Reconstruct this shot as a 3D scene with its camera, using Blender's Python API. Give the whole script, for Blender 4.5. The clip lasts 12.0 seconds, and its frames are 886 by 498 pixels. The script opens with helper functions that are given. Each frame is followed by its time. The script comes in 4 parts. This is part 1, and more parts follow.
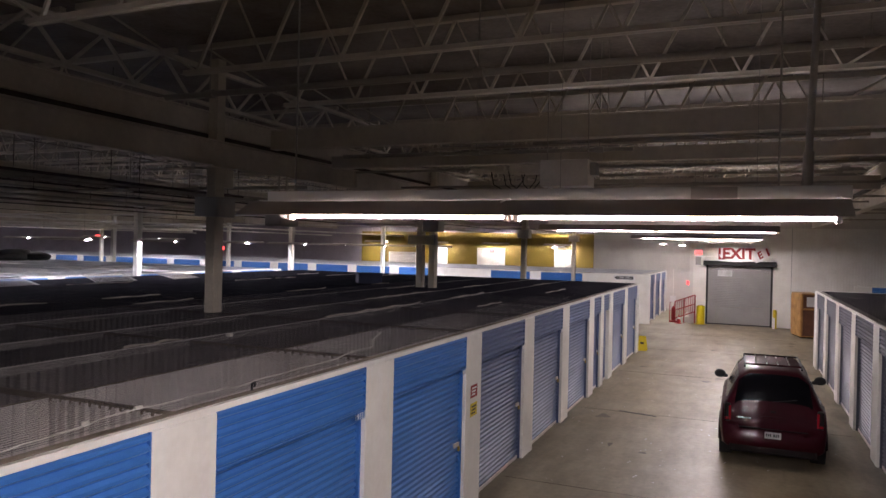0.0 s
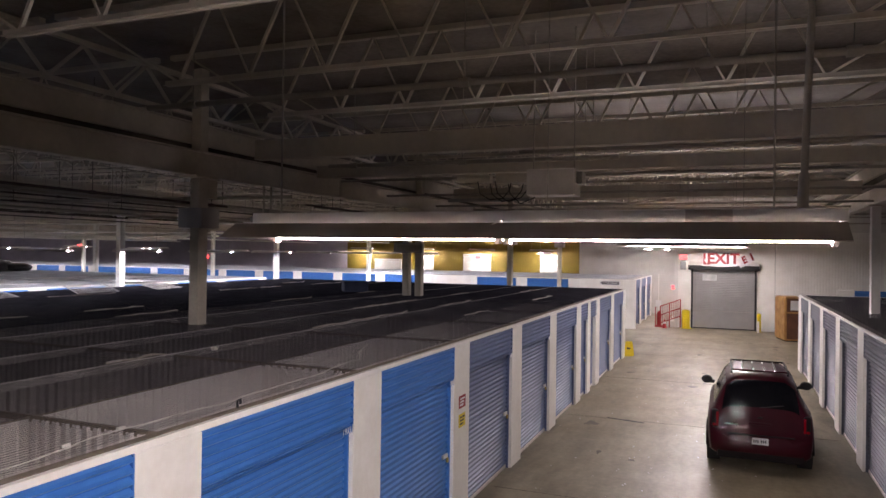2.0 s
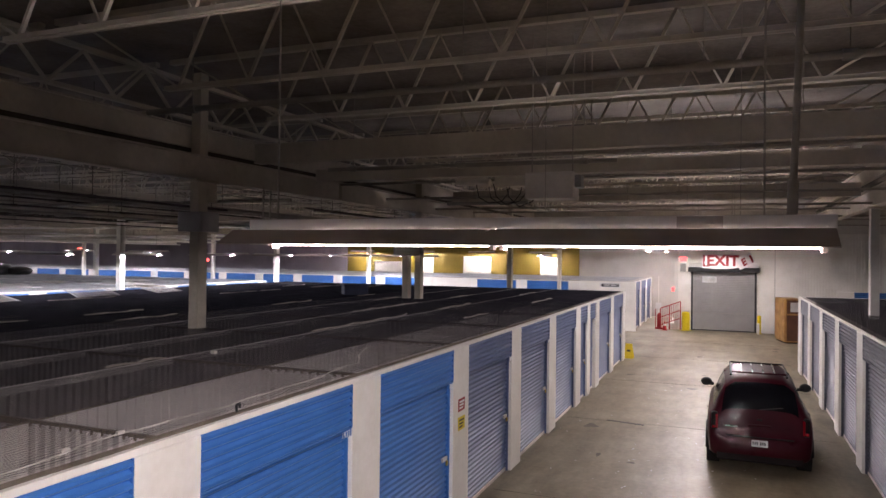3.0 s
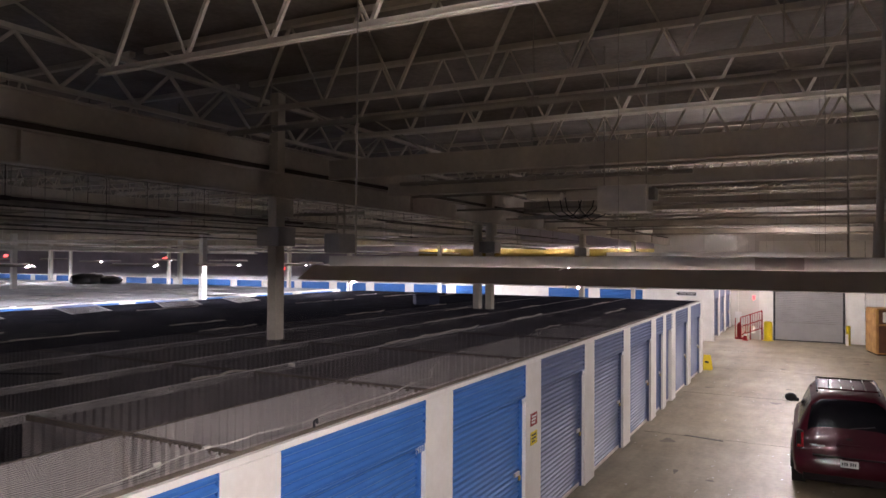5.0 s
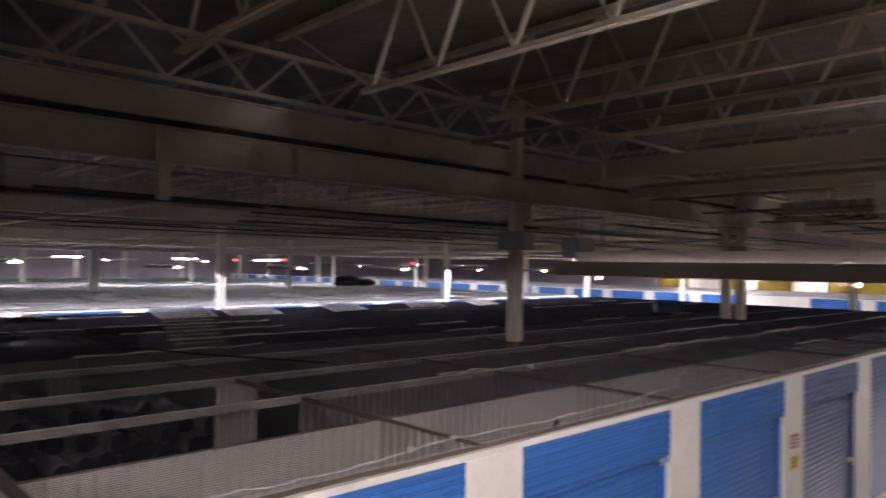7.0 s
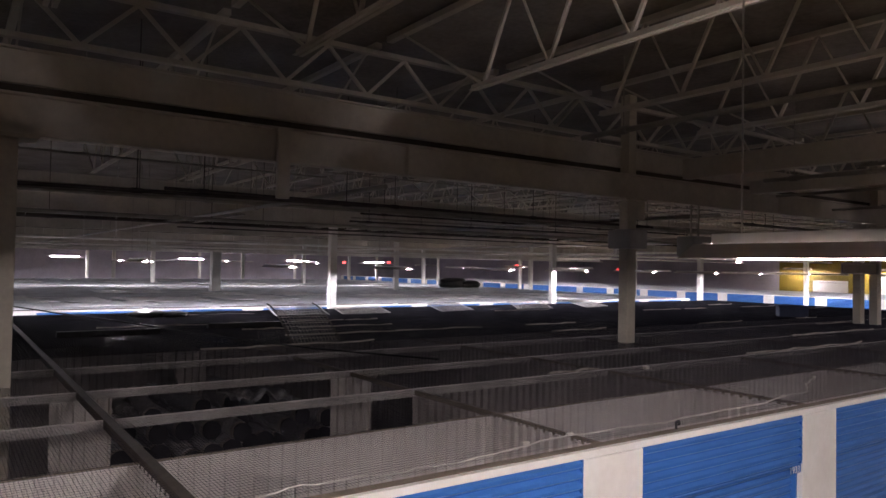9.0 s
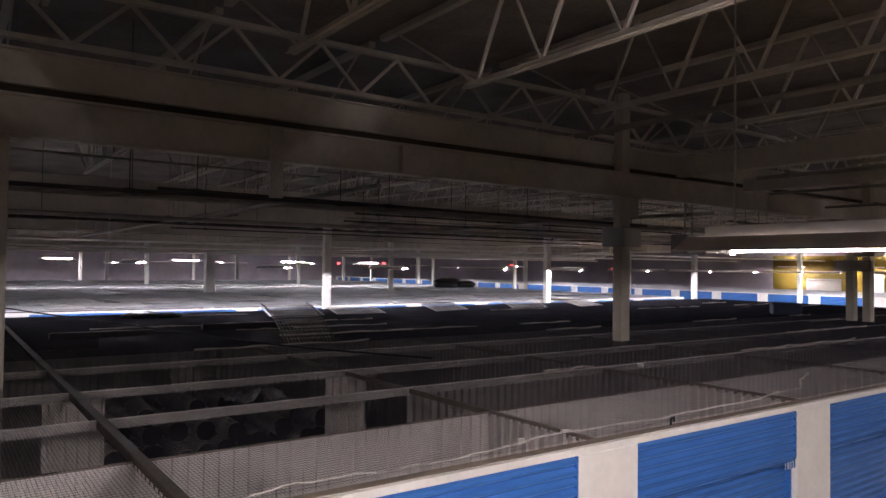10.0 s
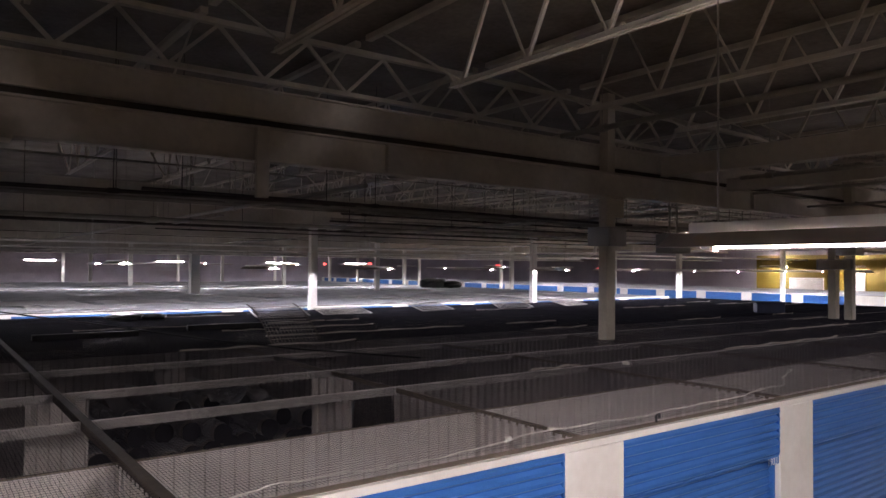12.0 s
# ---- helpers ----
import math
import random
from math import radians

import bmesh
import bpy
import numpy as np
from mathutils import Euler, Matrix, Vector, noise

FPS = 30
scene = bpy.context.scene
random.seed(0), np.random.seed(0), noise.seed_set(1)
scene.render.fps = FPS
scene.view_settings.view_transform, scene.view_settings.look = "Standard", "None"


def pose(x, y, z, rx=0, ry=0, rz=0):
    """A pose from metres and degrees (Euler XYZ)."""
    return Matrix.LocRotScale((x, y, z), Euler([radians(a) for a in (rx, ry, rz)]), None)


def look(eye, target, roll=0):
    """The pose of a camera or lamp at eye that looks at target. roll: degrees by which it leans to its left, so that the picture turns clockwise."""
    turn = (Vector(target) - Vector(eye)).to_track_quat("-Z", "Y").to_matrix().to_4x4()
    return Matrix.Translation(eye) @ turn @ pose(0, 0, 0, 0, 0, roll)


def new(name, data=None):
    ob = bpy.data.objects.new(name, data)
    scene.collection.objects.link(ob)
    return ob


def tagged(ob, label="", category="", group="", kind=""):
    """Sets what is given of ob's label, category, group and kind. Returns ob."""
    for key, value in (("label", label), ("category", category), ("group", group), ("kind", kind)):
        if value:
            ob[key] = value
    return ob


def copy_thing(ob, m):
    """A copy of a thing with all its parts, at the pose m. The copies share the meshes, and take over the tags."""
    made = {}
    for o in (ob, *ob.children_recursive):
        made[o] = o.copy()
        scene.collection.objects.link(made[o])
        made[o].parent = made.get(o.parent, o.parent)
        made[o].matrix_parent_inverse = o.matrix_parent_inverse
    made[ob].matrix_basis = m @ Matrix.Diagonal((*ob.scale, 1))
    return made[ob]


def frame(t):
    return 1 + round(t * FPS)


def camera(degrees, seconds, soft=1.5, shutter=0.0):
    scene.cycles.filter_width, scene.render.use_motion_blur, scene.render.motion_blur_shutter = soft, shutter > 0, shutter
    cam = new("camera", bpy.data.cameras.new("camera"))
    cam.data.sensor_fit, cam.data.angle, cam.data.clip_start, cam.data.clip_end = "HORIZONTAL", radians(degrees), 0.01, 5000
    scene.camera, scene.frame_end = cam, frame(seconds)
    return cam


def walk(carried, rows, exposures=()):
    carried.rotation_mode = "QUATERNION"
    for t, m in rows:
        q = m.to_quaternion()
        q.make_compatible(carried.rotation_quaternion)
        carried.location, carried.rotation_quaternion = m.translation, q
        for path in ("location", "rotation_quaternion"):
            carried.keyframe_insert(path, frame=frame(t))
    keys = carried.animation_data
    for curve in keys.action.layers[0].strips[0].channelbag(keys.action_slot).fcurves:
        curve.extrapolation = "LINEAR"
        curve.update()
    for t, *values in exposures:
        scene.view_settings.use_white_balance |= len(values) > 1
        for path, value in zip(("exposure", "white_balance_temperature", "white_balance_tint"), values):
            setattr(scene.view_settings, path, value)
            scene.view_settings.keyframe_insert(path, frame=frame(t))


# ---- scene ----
cam = camera(64.1, 12.0, shutter=0.5)
PATH = [
    (0, (3.823, 0.716, 4.007), (3.04, 2.557, 4.0), 1.3),
    (0.5, (3.786, 0.736, 4.008), (3.011, 2.58, 4.006), 1.1),
    (1, (3.769, 0.752, 4.025), (3.003, 2.6, 4.027), 1.0),
    (1.5, (3.774, 0.756, 4.056), (3.019, 2.608, 4.063), 0.9),
    (2, (3.786, 0.761, 4.07), (3.04, 2.617, 4.08), 0.8),
    (2.5, (3.801, 0.757, 4.071), (3.065, 2.616, 4.085), 0.7),
    (4.5, (3.833, 0.694, 4.182), (2.956, 2.491, 4.212), 0.4),
    (5, (3.824, 0.69, 4.202), (2.897, 2.462, 4.235), 0.4),
    (5.5, (3.82, 0.692, 4.203), (2.885, 2.46, 4.238), 0.4),
    (6, (3.811, 0.69, 4.196), (2.749, 2.385, 4.235), 0.5),
    (6.5, (3.812, 0.662, 4.178), (2.583, 2.239, 4.22), 0.7),
    (7, (3.805, 0.641, 4.155), (2.354, 2.016, 4.199), 0.9),
    (7.5, (3.769, 0.622, 4.125), (2.134, 1.773, 4.172), 1.2),
    (9.5, (3.711, 0.601, 4.056), (2.077, 1.754, 4.105), 0.9),
    (10, (3.71, 0.612, 4.044), (2.083, 1.774, 4.094), 0.7),
    (10.5, (3.718, 0.612, 4.041), (2.097, 1.782, 4.092), 0.7),
    (11, (3.723, 0.605, 4.036), (2.107, 1.784, 4.087), 0.5),
    (11.5, (3.717, 0.61, 4.031), (2.107, 1.796, 4.082), 0.5),
    (12, (3.717, 0.605, 4.03), (2.113, 1.798, 4.082), 0.5),
]
walk(cam, [(t, look(eye, target, roll)) for t, eye, target, roll in PATH],
     exposures=[(0, 0.47), (1.0, 0.72), (2.0, 0.8), (5.5, 0.85), (7.0, 0.72), (9.5, 0.65), (12, 0.66)])
import itertools


# ---------------------------------------------------------------- world and exposure
world = bpy.data.worlds.new("world")
scene.world = world
world.use_nodes = True
world.node_tree.nodes["Background"].inputs[0].default_value = (0.02, 0.02, 0.025, 1)
world.node_tree.nodes["Background"].inputs[1].default_value = 0.0
scene.view_settings.exposure = 0.0
TUBE = 400.0

# ---------------------------------------------------------------- materials


def mat(name, col, rough=0.6, metal=0.0, col2=None, scale=1.5, fine=40.0, amount=0.5, bump=0.15, spec=0.5, coat=0.0):
    """Two-scale colour variation in world metres, roughness variation and a fine bump."""
    m = bpy.data.materials.new(name)
    m.use_nodes = True
    nt = m.node_tree
    b = nt.nodes["Principled BSDF"]
    n, l = nt.nodes.new, nt.links.new
    geo = n("ShaderNodeNewGeometry")
    big = n("ShaderNodeTexNoise")
    big.inputs["Scale"].default_value = scale
    big.inputs["Detail"].default_value = 5
    big.inputs["Roughness"].default_value = 0.6
    small = n("ShaderNodeTexNoise")
    small.inputs["Scale"].default_value = fine
    small.inputs["Detail"].default_value = 3
    l(geo.outputs["Position"], big.inputs["Vector"])
    l(geo.outputs["Position"], small.inputs["Vector"])
    add = n("ShaderNodeMath")
    add.operation = "MULTIPLY_ADD"
    l(small.outputs["Fac"], add.inputs[0])
    add.inputs[1].default_value = 0.35
    l(big.outputs["Fac"], add.inputs[2])
    ramp = n("ShaderNodeMapRange")
    ramp.inputs["From Min"].default_value = 0.45
    ramp.inputs["From Max"].default_value = 0.9
    l(add.outputs[0], ramp.inputs["Value"])
    mix = n("ShaderNodeMix")
    mix.data_type = "RGBA"
    other = col2 or tuple(c * (1 - amount) for c in col)
    mix.inputs["A"].default_value = (*col, 1)
    mix.inputs["B"].default_value = (*other, 1)
    l(ramp.outputs["Result"], mix.inputs["Factor"])
    l(mix.outputs["Result"], b.inputs["Base Color"])
    rr = n("ShaderNodeMapRange")
    rr.inputs["To Min"].default_value = max(0.02, rough - 0.12)
    rr.inputs["To Max"].default_value = min(1.0, rough + 0.12)
    l(add.outputs[0], rr.inputs["Value"])
    l(rr.outputs["Result"], b.inputs["Roughness"])
    b.inputs["Metallic"].default_value = metal
    b.inputs["Specular IOR Level"].default_value = spec
    b.inputs["Coat Weight"].default_value = coat
    b.inputs["Coat Roughness"].default_value = 0.06
    if bump:
        bp = n("ShaderNodeBump")
        bp.inputs["Strength"].default_value = bump
        bp.inputs["Distance"].default_value = 0.004
        l(small.outputs["Fac"], bp.inputs["Height"])
        l(bp.outputs["Normal"], b.inputs["Normal"])
    return m


def glow(name, col, strength):
    m = bpy.data.materials.new(name)
    m.use_nodes = True
    b = m.node_tree.nodes["Principled BSDF"]
    b.inputs["Base Color"].default_value = (*col, 1)
    b.inputs["Emission Color"].default_value = (*col, 1)
    b.inputs["Emission Strength"].default_value = strength
    return m


def dusty(m, weight):
    """A film of dust that pales the paint at flat angles."""
    b = m.node_tree.nodes["Principled BSDF"]
    b.inputs["Sheen Weight"].default_value = weight
    b.inputs["Sheen Roughness"].default_value = 0.45
    return m


M = {
    "concrete": mat("concrete", (0.33, 0.275, 0.182), 0.46, col2=(0.20, 0.162, 0.104), scale=0.45, fine=9, bump=0.12),
    "stain": mat("stain", (0.07, 0.05, 0.035), 0.5, col2=(0.16, 0.13, 0.09), scale=3, fine=25),
    "joint": mat("joint", (0.17, 0.14, 0.10), 0.9),
    "blue": mat("blue_paint", (0.050, 0.175, 0.49), 0.35, col2=(0.042, 0.15, 0.435), scale=1.2, fine=30, bump=0.05, spec=0.3),
    # Duller blues: flat-angle sheen and dimmer rows put into the door colour.
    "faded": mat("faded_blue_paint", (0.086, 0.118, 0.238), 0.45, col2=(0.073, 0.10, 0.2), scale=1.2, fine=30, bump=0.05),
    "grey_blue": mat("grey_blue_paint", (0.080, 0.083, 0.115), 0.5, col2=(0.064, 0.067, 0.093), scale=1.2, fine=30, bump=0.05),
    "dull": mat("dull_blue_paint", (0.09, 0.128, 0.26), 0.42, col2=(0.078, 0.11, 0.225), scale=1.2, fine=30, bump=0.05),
    "white": mat("white_paint", (0.87, 0.85, 0.80), 0.45, col2=(0.74, 0.71, 0.65), scale=1.3, fine=14, bump=0.05),
    "greywhite": mat("wall_paint", (0.74, 0.71, 0.66), 0.55, col2=(0.58, 0.55, 0.51), scale=0.5, fine=12),
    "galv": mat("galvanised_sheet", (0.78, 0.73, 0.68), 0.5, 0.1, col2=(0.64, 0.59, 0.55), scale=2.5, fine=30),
    # Darker sheet for most partitions behind the front units.
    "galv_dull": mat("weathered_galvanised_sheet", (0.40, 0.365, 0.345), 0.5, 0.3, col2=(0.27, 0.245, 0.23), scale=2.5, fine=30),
    # One mesh in lit and shaded tones: pale far blocks, near-black middle.
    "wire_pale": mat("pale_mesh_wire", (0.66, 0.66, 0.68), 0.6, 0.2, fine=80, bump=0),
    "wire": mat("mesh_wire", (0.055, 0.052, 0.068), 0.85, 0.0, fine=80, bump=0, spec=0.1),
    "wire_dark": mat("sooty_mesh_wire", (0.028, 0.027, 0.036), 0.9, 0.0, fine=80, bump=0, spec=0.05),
    "rail": mat("mesh_rail", (0.66, 0.62, 0.58), 0.5, 0.2, fine=30),
    "angle": mat("angle_steel", (0.30, 0.245, 0.19), 0.6, 0.1, col2=(0.20, 0.165, 0.13), fine=25),
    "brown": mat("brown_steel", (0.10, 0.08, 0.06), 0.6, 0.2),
    "steel": mat("roof_steel_paint", (0.70, 0.64, 0.55), 0.6, col2=(0.52, 0.47, 0.40), scale=1.2, fine=12),
    "deck": mat("roof_deck", (0.38, 0.335, 0.295), 0.8, col2=(0.17, 0.152, 0.138), scale=0.8, fine=12),
    "column": mat("column_paint", (0.66, 0.60, 0.49), 0.55, col2=(0.48, 0.43, 0.35), scale=1.5, fine=20),
    "pipe": mat("pipe_paint", (0.42, 0.38, 0.33), 0.5, col2=(0.3, 0.27, 0.23), scale=1.5),
    "duct": mat("duct_sheet", (0.42, 0.40, 0.38), 0.4, 0.5, col2=(0.3, 0.29, 0.28)),
    "black": mat("black_plastic", (0.018, 0.018, 0.02), 0.65, bump=0.05),
    "conduit": mat("conduit_rubber", (0.17, 0.145, 0.14), 0.9, bump=0.05, spec=0.1),
    "crate": mat("crate_plastic", (0.05, 0.065, 0.13), 0.6, fine=30, bump=0.05),
    "bag": mat("bin_bag", (0.012, 0.012, 0.014), 0.35, fine=12, bump=0.6),
    "fixture": mat("fixture_enamel", (0.86, 0.84, 0.80), 0.4, col2=(0.76, 0.74, 0.70), fine=20, bump=0.03),
    "skirt": mat("reflector_outside", (0.46, 0.41, 0.37), 0.45, col2=(0.38, 0.34, 0.31), fine=20, bump=0.03),
    "tube": glow("lamp_tube", (1.0, 0.885, 0.915), TUBE * 2.05),
    "tube_near": glow("near_lamp_tube", (1.0, 0.885, 0.915), TUBE * 2.6),
    "tube_mid": glow("aisle_lamp_tube", (1.0, 0.885, 0.915), TUBE * 0.6),
    "tube_dim": glow("dim_lamp_tube", (1.0, 0.885, 0.915), TUBE * 0.5),
    "tube_strong": glow("bright_lamp_tube", (0.95, 0.895, 1.0), TUBE * 2.0),
    "red_glow": glow("exit_lamp", (1.0, 0.05, 0.05), 4.0),
    "red": mat("red_paint", (0.45, 0.02, 0.025), 0.4, fine=30),
    "yellow": mat("yellow_paint", (0.75, 0.58, 0.01), 0.45, col2=(0.6, 0.45, 0.01), fine=20),
    "yellow_wall": mat("yellow_wall", (0.25, 0.175, 0.018), 0.6, col2=(0.18, 0.125, 0.014), scale=0.6, fine=10),
    "dark_wall": mat("dark_wall", (0.52, 0.47, 0.53), 0.8, col2=(0.38, 0.345, 0.39), scale=0.5, fine=6),
    "shutter": mat("grey_shutter", (0.31, 0.295, 0.285), 0.45, 0.2, col2=(0.25, 0.24, 0.235), scale=0.9, fine=20, bump=0.05),
    "wood": mat("brown_wood", (0.50, 0.29, 0.085), 0.5, col2=(0.26, 0.12, 0.045), scale=3, fine=40),
    "wood_shaded": mat("dark_brown_wood", (0.15, 0.06, 0.03), 0.5, col2=(0.09, 0.035, 0.02), scale=3, fine=40),
    "carpaint": mat("maroon_car_paint", (0.040, 0.001, 0.0072), 0.48, 0.0, col2=(0.028, 0.0009, 0.005), fine=60, bump=0, coat=0.4, spec=0.1),
    "cartrim": mat("dark_car_trim", (0.010, 0.006, 0.007), 0.6, spec=0.2),
    "glass": mat("tinted_glass", (0.006, 0.006, 0.008), 0.13, bump=0, spec=0.08),
    "tyre": mat("tyre_rubber", (0.015, 0.015, 0.015), 0.85),
    "rim": mat("alloy", (0.45, 0.45, 0.46), 0.35, 0.9),
    "lens": mat("red_lamp_lens", (0.32, 0.003, 0.014), 0.2, bump=0),
    "plate": mat("white_plate", (0.75, 0.75, 0.74), 0.4, bump=0),
    "ink": mat("dark_ink", (0.03, 0.03, 0.035), 0.6, bump=0),
    "redink": mat("red_ink", (0.34, 0.008, 0.012), 0.5, bump=0),
    "vinyl": mat("white_vinyl", (0.82, 0.81, 0.80), 0.5, fine=5, amount=0.15),
    "cord": mat("white_cord", (0.84, 0.80, 0.72), 0.6),
    "roll": mat("rolled_carpet", (0.52, 0.47, 0.42), 0.6, col2=(0.3, 0.26, 0.23), scale=6),
    "foil": mat("plastic_wrap", (0.74, 0.73, 0.73), 0.22, 0.3, fine=20, bump=0.8),
    "brass": mat("brass", (0.6, 0.4, 0.08), 0.3, 0.9),
    "chrome": mat("chrome", (0.6, 0.6, 0.6), 0.2, 1.0),
}

dusty(M["blue"], 0.05)


def dirt(m, spots):
    """Mottled dirt over the whole floor, and soft darker areas at the given places (x, y, rx, ry, depth)."""
    nt = m.node_tree
    b = nt.nodes["Principled BSDF"]
    n, l = nt.nodes.new, nt.links.new
    geo = n("ShaderNodeNewGeometry")
    clouds = n("ShaderNodeTexNoise")
    clouds.inputs["Scale"].default_value = 1.7
    clouds.inputs["Detail"].default_value = 9
    clouds.inputs["Roughness"].default_value = 0.72
    along = n("ShaderNodeMapping")
    along.inputs["Scale"].default_value = (1.0, 0.28, 1.0)
    l(geo.outputs["Position"], along.inputs["Vector"])
    l(along.outputs["Vector"], clouds.inputs["Vector"])
    k = n("ShaderNodeMapRange")
    k.inputs["From Min"].default_value = 0.33
    k.inputs["From Max"].default_value = 0.6
    k.inputs["To Min"].default_value = 0.66
    k.inputs["To Max"].default_value = 1.08
    l(clouds.outputs["Fac"], k.inputs["Value"])
    value = k.outputs["Result"]
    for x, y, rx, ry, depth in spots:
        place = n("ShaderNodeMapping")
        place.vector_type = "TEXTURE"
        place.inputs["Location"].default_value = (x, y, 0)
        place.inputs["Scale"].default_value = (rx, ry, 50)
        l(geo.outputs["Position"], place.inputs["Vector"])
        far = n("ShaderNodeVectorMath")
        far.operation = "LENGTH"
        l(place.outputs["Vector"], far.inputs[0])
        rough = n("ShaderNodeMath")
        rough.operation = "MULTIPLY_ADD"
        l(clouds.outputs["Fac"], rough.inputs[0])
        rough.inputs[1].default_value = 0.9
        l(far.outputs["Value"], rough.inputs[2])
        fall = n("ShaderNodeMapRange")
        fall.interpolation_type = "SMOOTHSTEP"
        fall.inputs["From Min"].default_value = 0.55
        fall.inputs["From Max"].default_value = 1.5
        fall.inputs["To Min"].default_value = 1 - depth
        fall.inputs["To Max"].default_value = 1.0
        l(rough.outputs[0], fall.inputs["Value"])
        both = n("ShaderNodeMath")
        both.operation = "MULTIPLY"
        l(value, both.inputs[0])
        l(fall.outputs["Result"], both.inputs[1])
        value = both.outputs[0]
    old = b.inputs["Base Color"].links[0].from_socket
    mul = n("ShaderNodeMix")
    mul.data_type, mul.blend_type = "RGBA", "MULTIPLY"
    mul.inputs["Factor"].default_value = 1.0
    l(old, mul.inputs["A"])
    l(value, mul.inputs["B"])
    l(mul.outputs["Result"], b.inputs["Base Color"])


# Grime along both door feet; the third area only darkens the aisle.
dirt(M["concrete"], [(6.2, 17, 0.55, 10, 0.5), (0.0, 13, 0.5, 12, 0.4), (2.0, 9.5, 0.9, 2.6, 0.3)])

# ---------------------------------------------------------------- mesh helpers


def mesh_of(name, bm, material, smooth=False):
    me = bpy.data.meshes.new(name)
    bmesh.ops.recalc_face_normals(bm, faces=bm.faces)
    bm.to_mesh(me)
    bm.free()
    me.materials.append(material)
    if smooth:
        for p in me.polygons:
            p.use_smooth = True
    return me


def part(name, bm, material, parent=None, label="", smooth=False):
    ob = new(name, mesh_of(name, bm, material, smooth) if isinstance(bm, bmesh.types.BMesh) else bm)
    ob.parent = parent
    if label:
        ob["label"] = label
    return ob


def thing(name, label, category, group="", at=(0, 0, 0), rz=0.0, kind=""):
    ob = new(name)
    ob.empty_display_size = 0.1
    ob.matrix_basis = pose(*at, 0, 0, rz)
    return tagged(ob, label, category, group, kind)


def struct(name, bm, material, label, category="structure"):
    return tagged(part(name, bm, material), label, category, kind="structure")


def box(bm, x0, x1, y0, y1, z0, z1, bevel=0.0):
    m = Matrix.Translation(((x0 + x1) / 2, (y0 + y1) / 2, (z0 + z1) / 2)) @ Matrix.Diagonal((abs(x1 - x0), abs(y1 - y0), abs(z1 - z0), 1))
    r = bmesh.ops.create_cube(bm, size=1, matrix=m)
    if bevel:
        es = {e for v in r["verts"] for e in v.link_edges}
        bmesh.ops.bevel(bm, geom=list(es), offset=bevel, segments=2, affect="EDGES", profile=0.5)
    return bm


def boxm(*a, **k):
    return box(bmesh.new(), *a, **k)


def rod(bm, p, q, r, n=8, r2=None):
    p, q = Vector(p), Vector(q)
    d = q - p
    m = Matrix.Translation((p + q) / 2) @ d.to_track_quat("Z", "Y").to_matrix().to_4x4()
    bmesh.ops.create_cone(bm, cap_ends=True, segments=n, radius1=r, radius2=r if r2 is None else r2, depth=d.length, matrix=m)
    return bm


def bar(bm, p, q, w, h):
    """A square bar from p to q."""
    p, q = Vector(p), Vector(q)
    d = q - p
    m = Matrix.Translation((p + q) / 2) @ d.to_track_quat("Z", "Y").to_matrix().to_4x4() @ Matrix.Diagonal((w, h, d.length, 1))
    bmesh.ops.create_cube(bm, size=1, matrix=m)
    return bm


def tube_path(bm, pts, r, n=6):
    """One swept tube along the points."""
    pts = [Vector(p) for p in pts]
    rings = []
    for i, p in enumerate(pts):
        d = (pts[min(i + 1, len(pts) - 1)] - pts[max(i - 1, 0)]).normalized()
        q = d.to_track_quat("Z", "Y")
        rings.append([bm.verts.new(p + q @ Vector((r * math.cos(k / n * math.tau), r * math.sin(k / n * math.tau), 0))) for k in range(n)])
    for a, b in zip(rings, rings[1:]):
        for k in range(n):
            bm.faces.new((a[k], a[(k + 1) % n], b[(k + 1) % n], b[k]))
    bm.faces.new(rings[0][::-1]), bm.faces.new(rings[-1])
    return bm


def ribs(length, pitch, depth, a=0.35, s=0.12):
    """A trapezoid rib profile: (along, out) pairs."""
    out, u = [], 0.0
    while u < length - 1e-6:
        for f, d in ((0, 0), (a, 0), (a + s, depth), (1 - s, depth)):
            if u + f * pitch < length:
                out.append((u + f * pitch, d))
        u += pitch
    out.append((length, 0))
    return out


def sheet(bm, prof, a0, a1, place, t=0.004):
    """A ribbed sheet with thickness t: place(u, out, a) gives the point."""
    rows = []
    for off, a in ((0, a0), (0, a1), (-t, a1), (-t, a0)):
        rows.append([bm.verts.new(place(u, d + off, a)) for u, d in prof])
    rows.append(rows[0])
    for r, s in zip(rows, rows[1:]):
        for i in range(len(prof) - 1):
            bm.faces.new((r[i], r[i + 1], s[i + 1], s[i]))
    return bm


def text_mesh(body, size, material, parent, name="lettering", m=None, extrude=0.001, bold=0.0):
    cu = bpy.data.curves.new(name, "FONT")
    cu.offset = bold
    cu.body, cu.size, cu.extrude, cu.align_x, cu.align_y = body, size, extrude, "CENTER", "CENTER"
    tmp = bpy.data.objects.new(name, cu)
    scene.collection.objects.link(tmp)
    me = bpy.data.meshes.new_from_object(tmp.evaluated_get(bpy.context.evaluated_depsgraph_get()))
    bpy.data.objects.remove(tmp)
    me.materials.clear()
    me.materials.append(material)
    ob = new(name, me)
    ob.parent = parent
    if m:
        ob.matrix_basis = m
    return ob


H = 2.71          # height of the storage rows
PITCH = 3.08      # one storage bay along the aisle
Y0 = 4.84         # a bay line
LX, RX = 0.0, 6.24  # the aisle's two door faces

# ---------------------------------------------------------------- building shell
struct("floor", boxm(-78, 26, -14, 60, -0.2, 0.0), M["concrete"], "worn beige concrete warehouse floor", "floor")
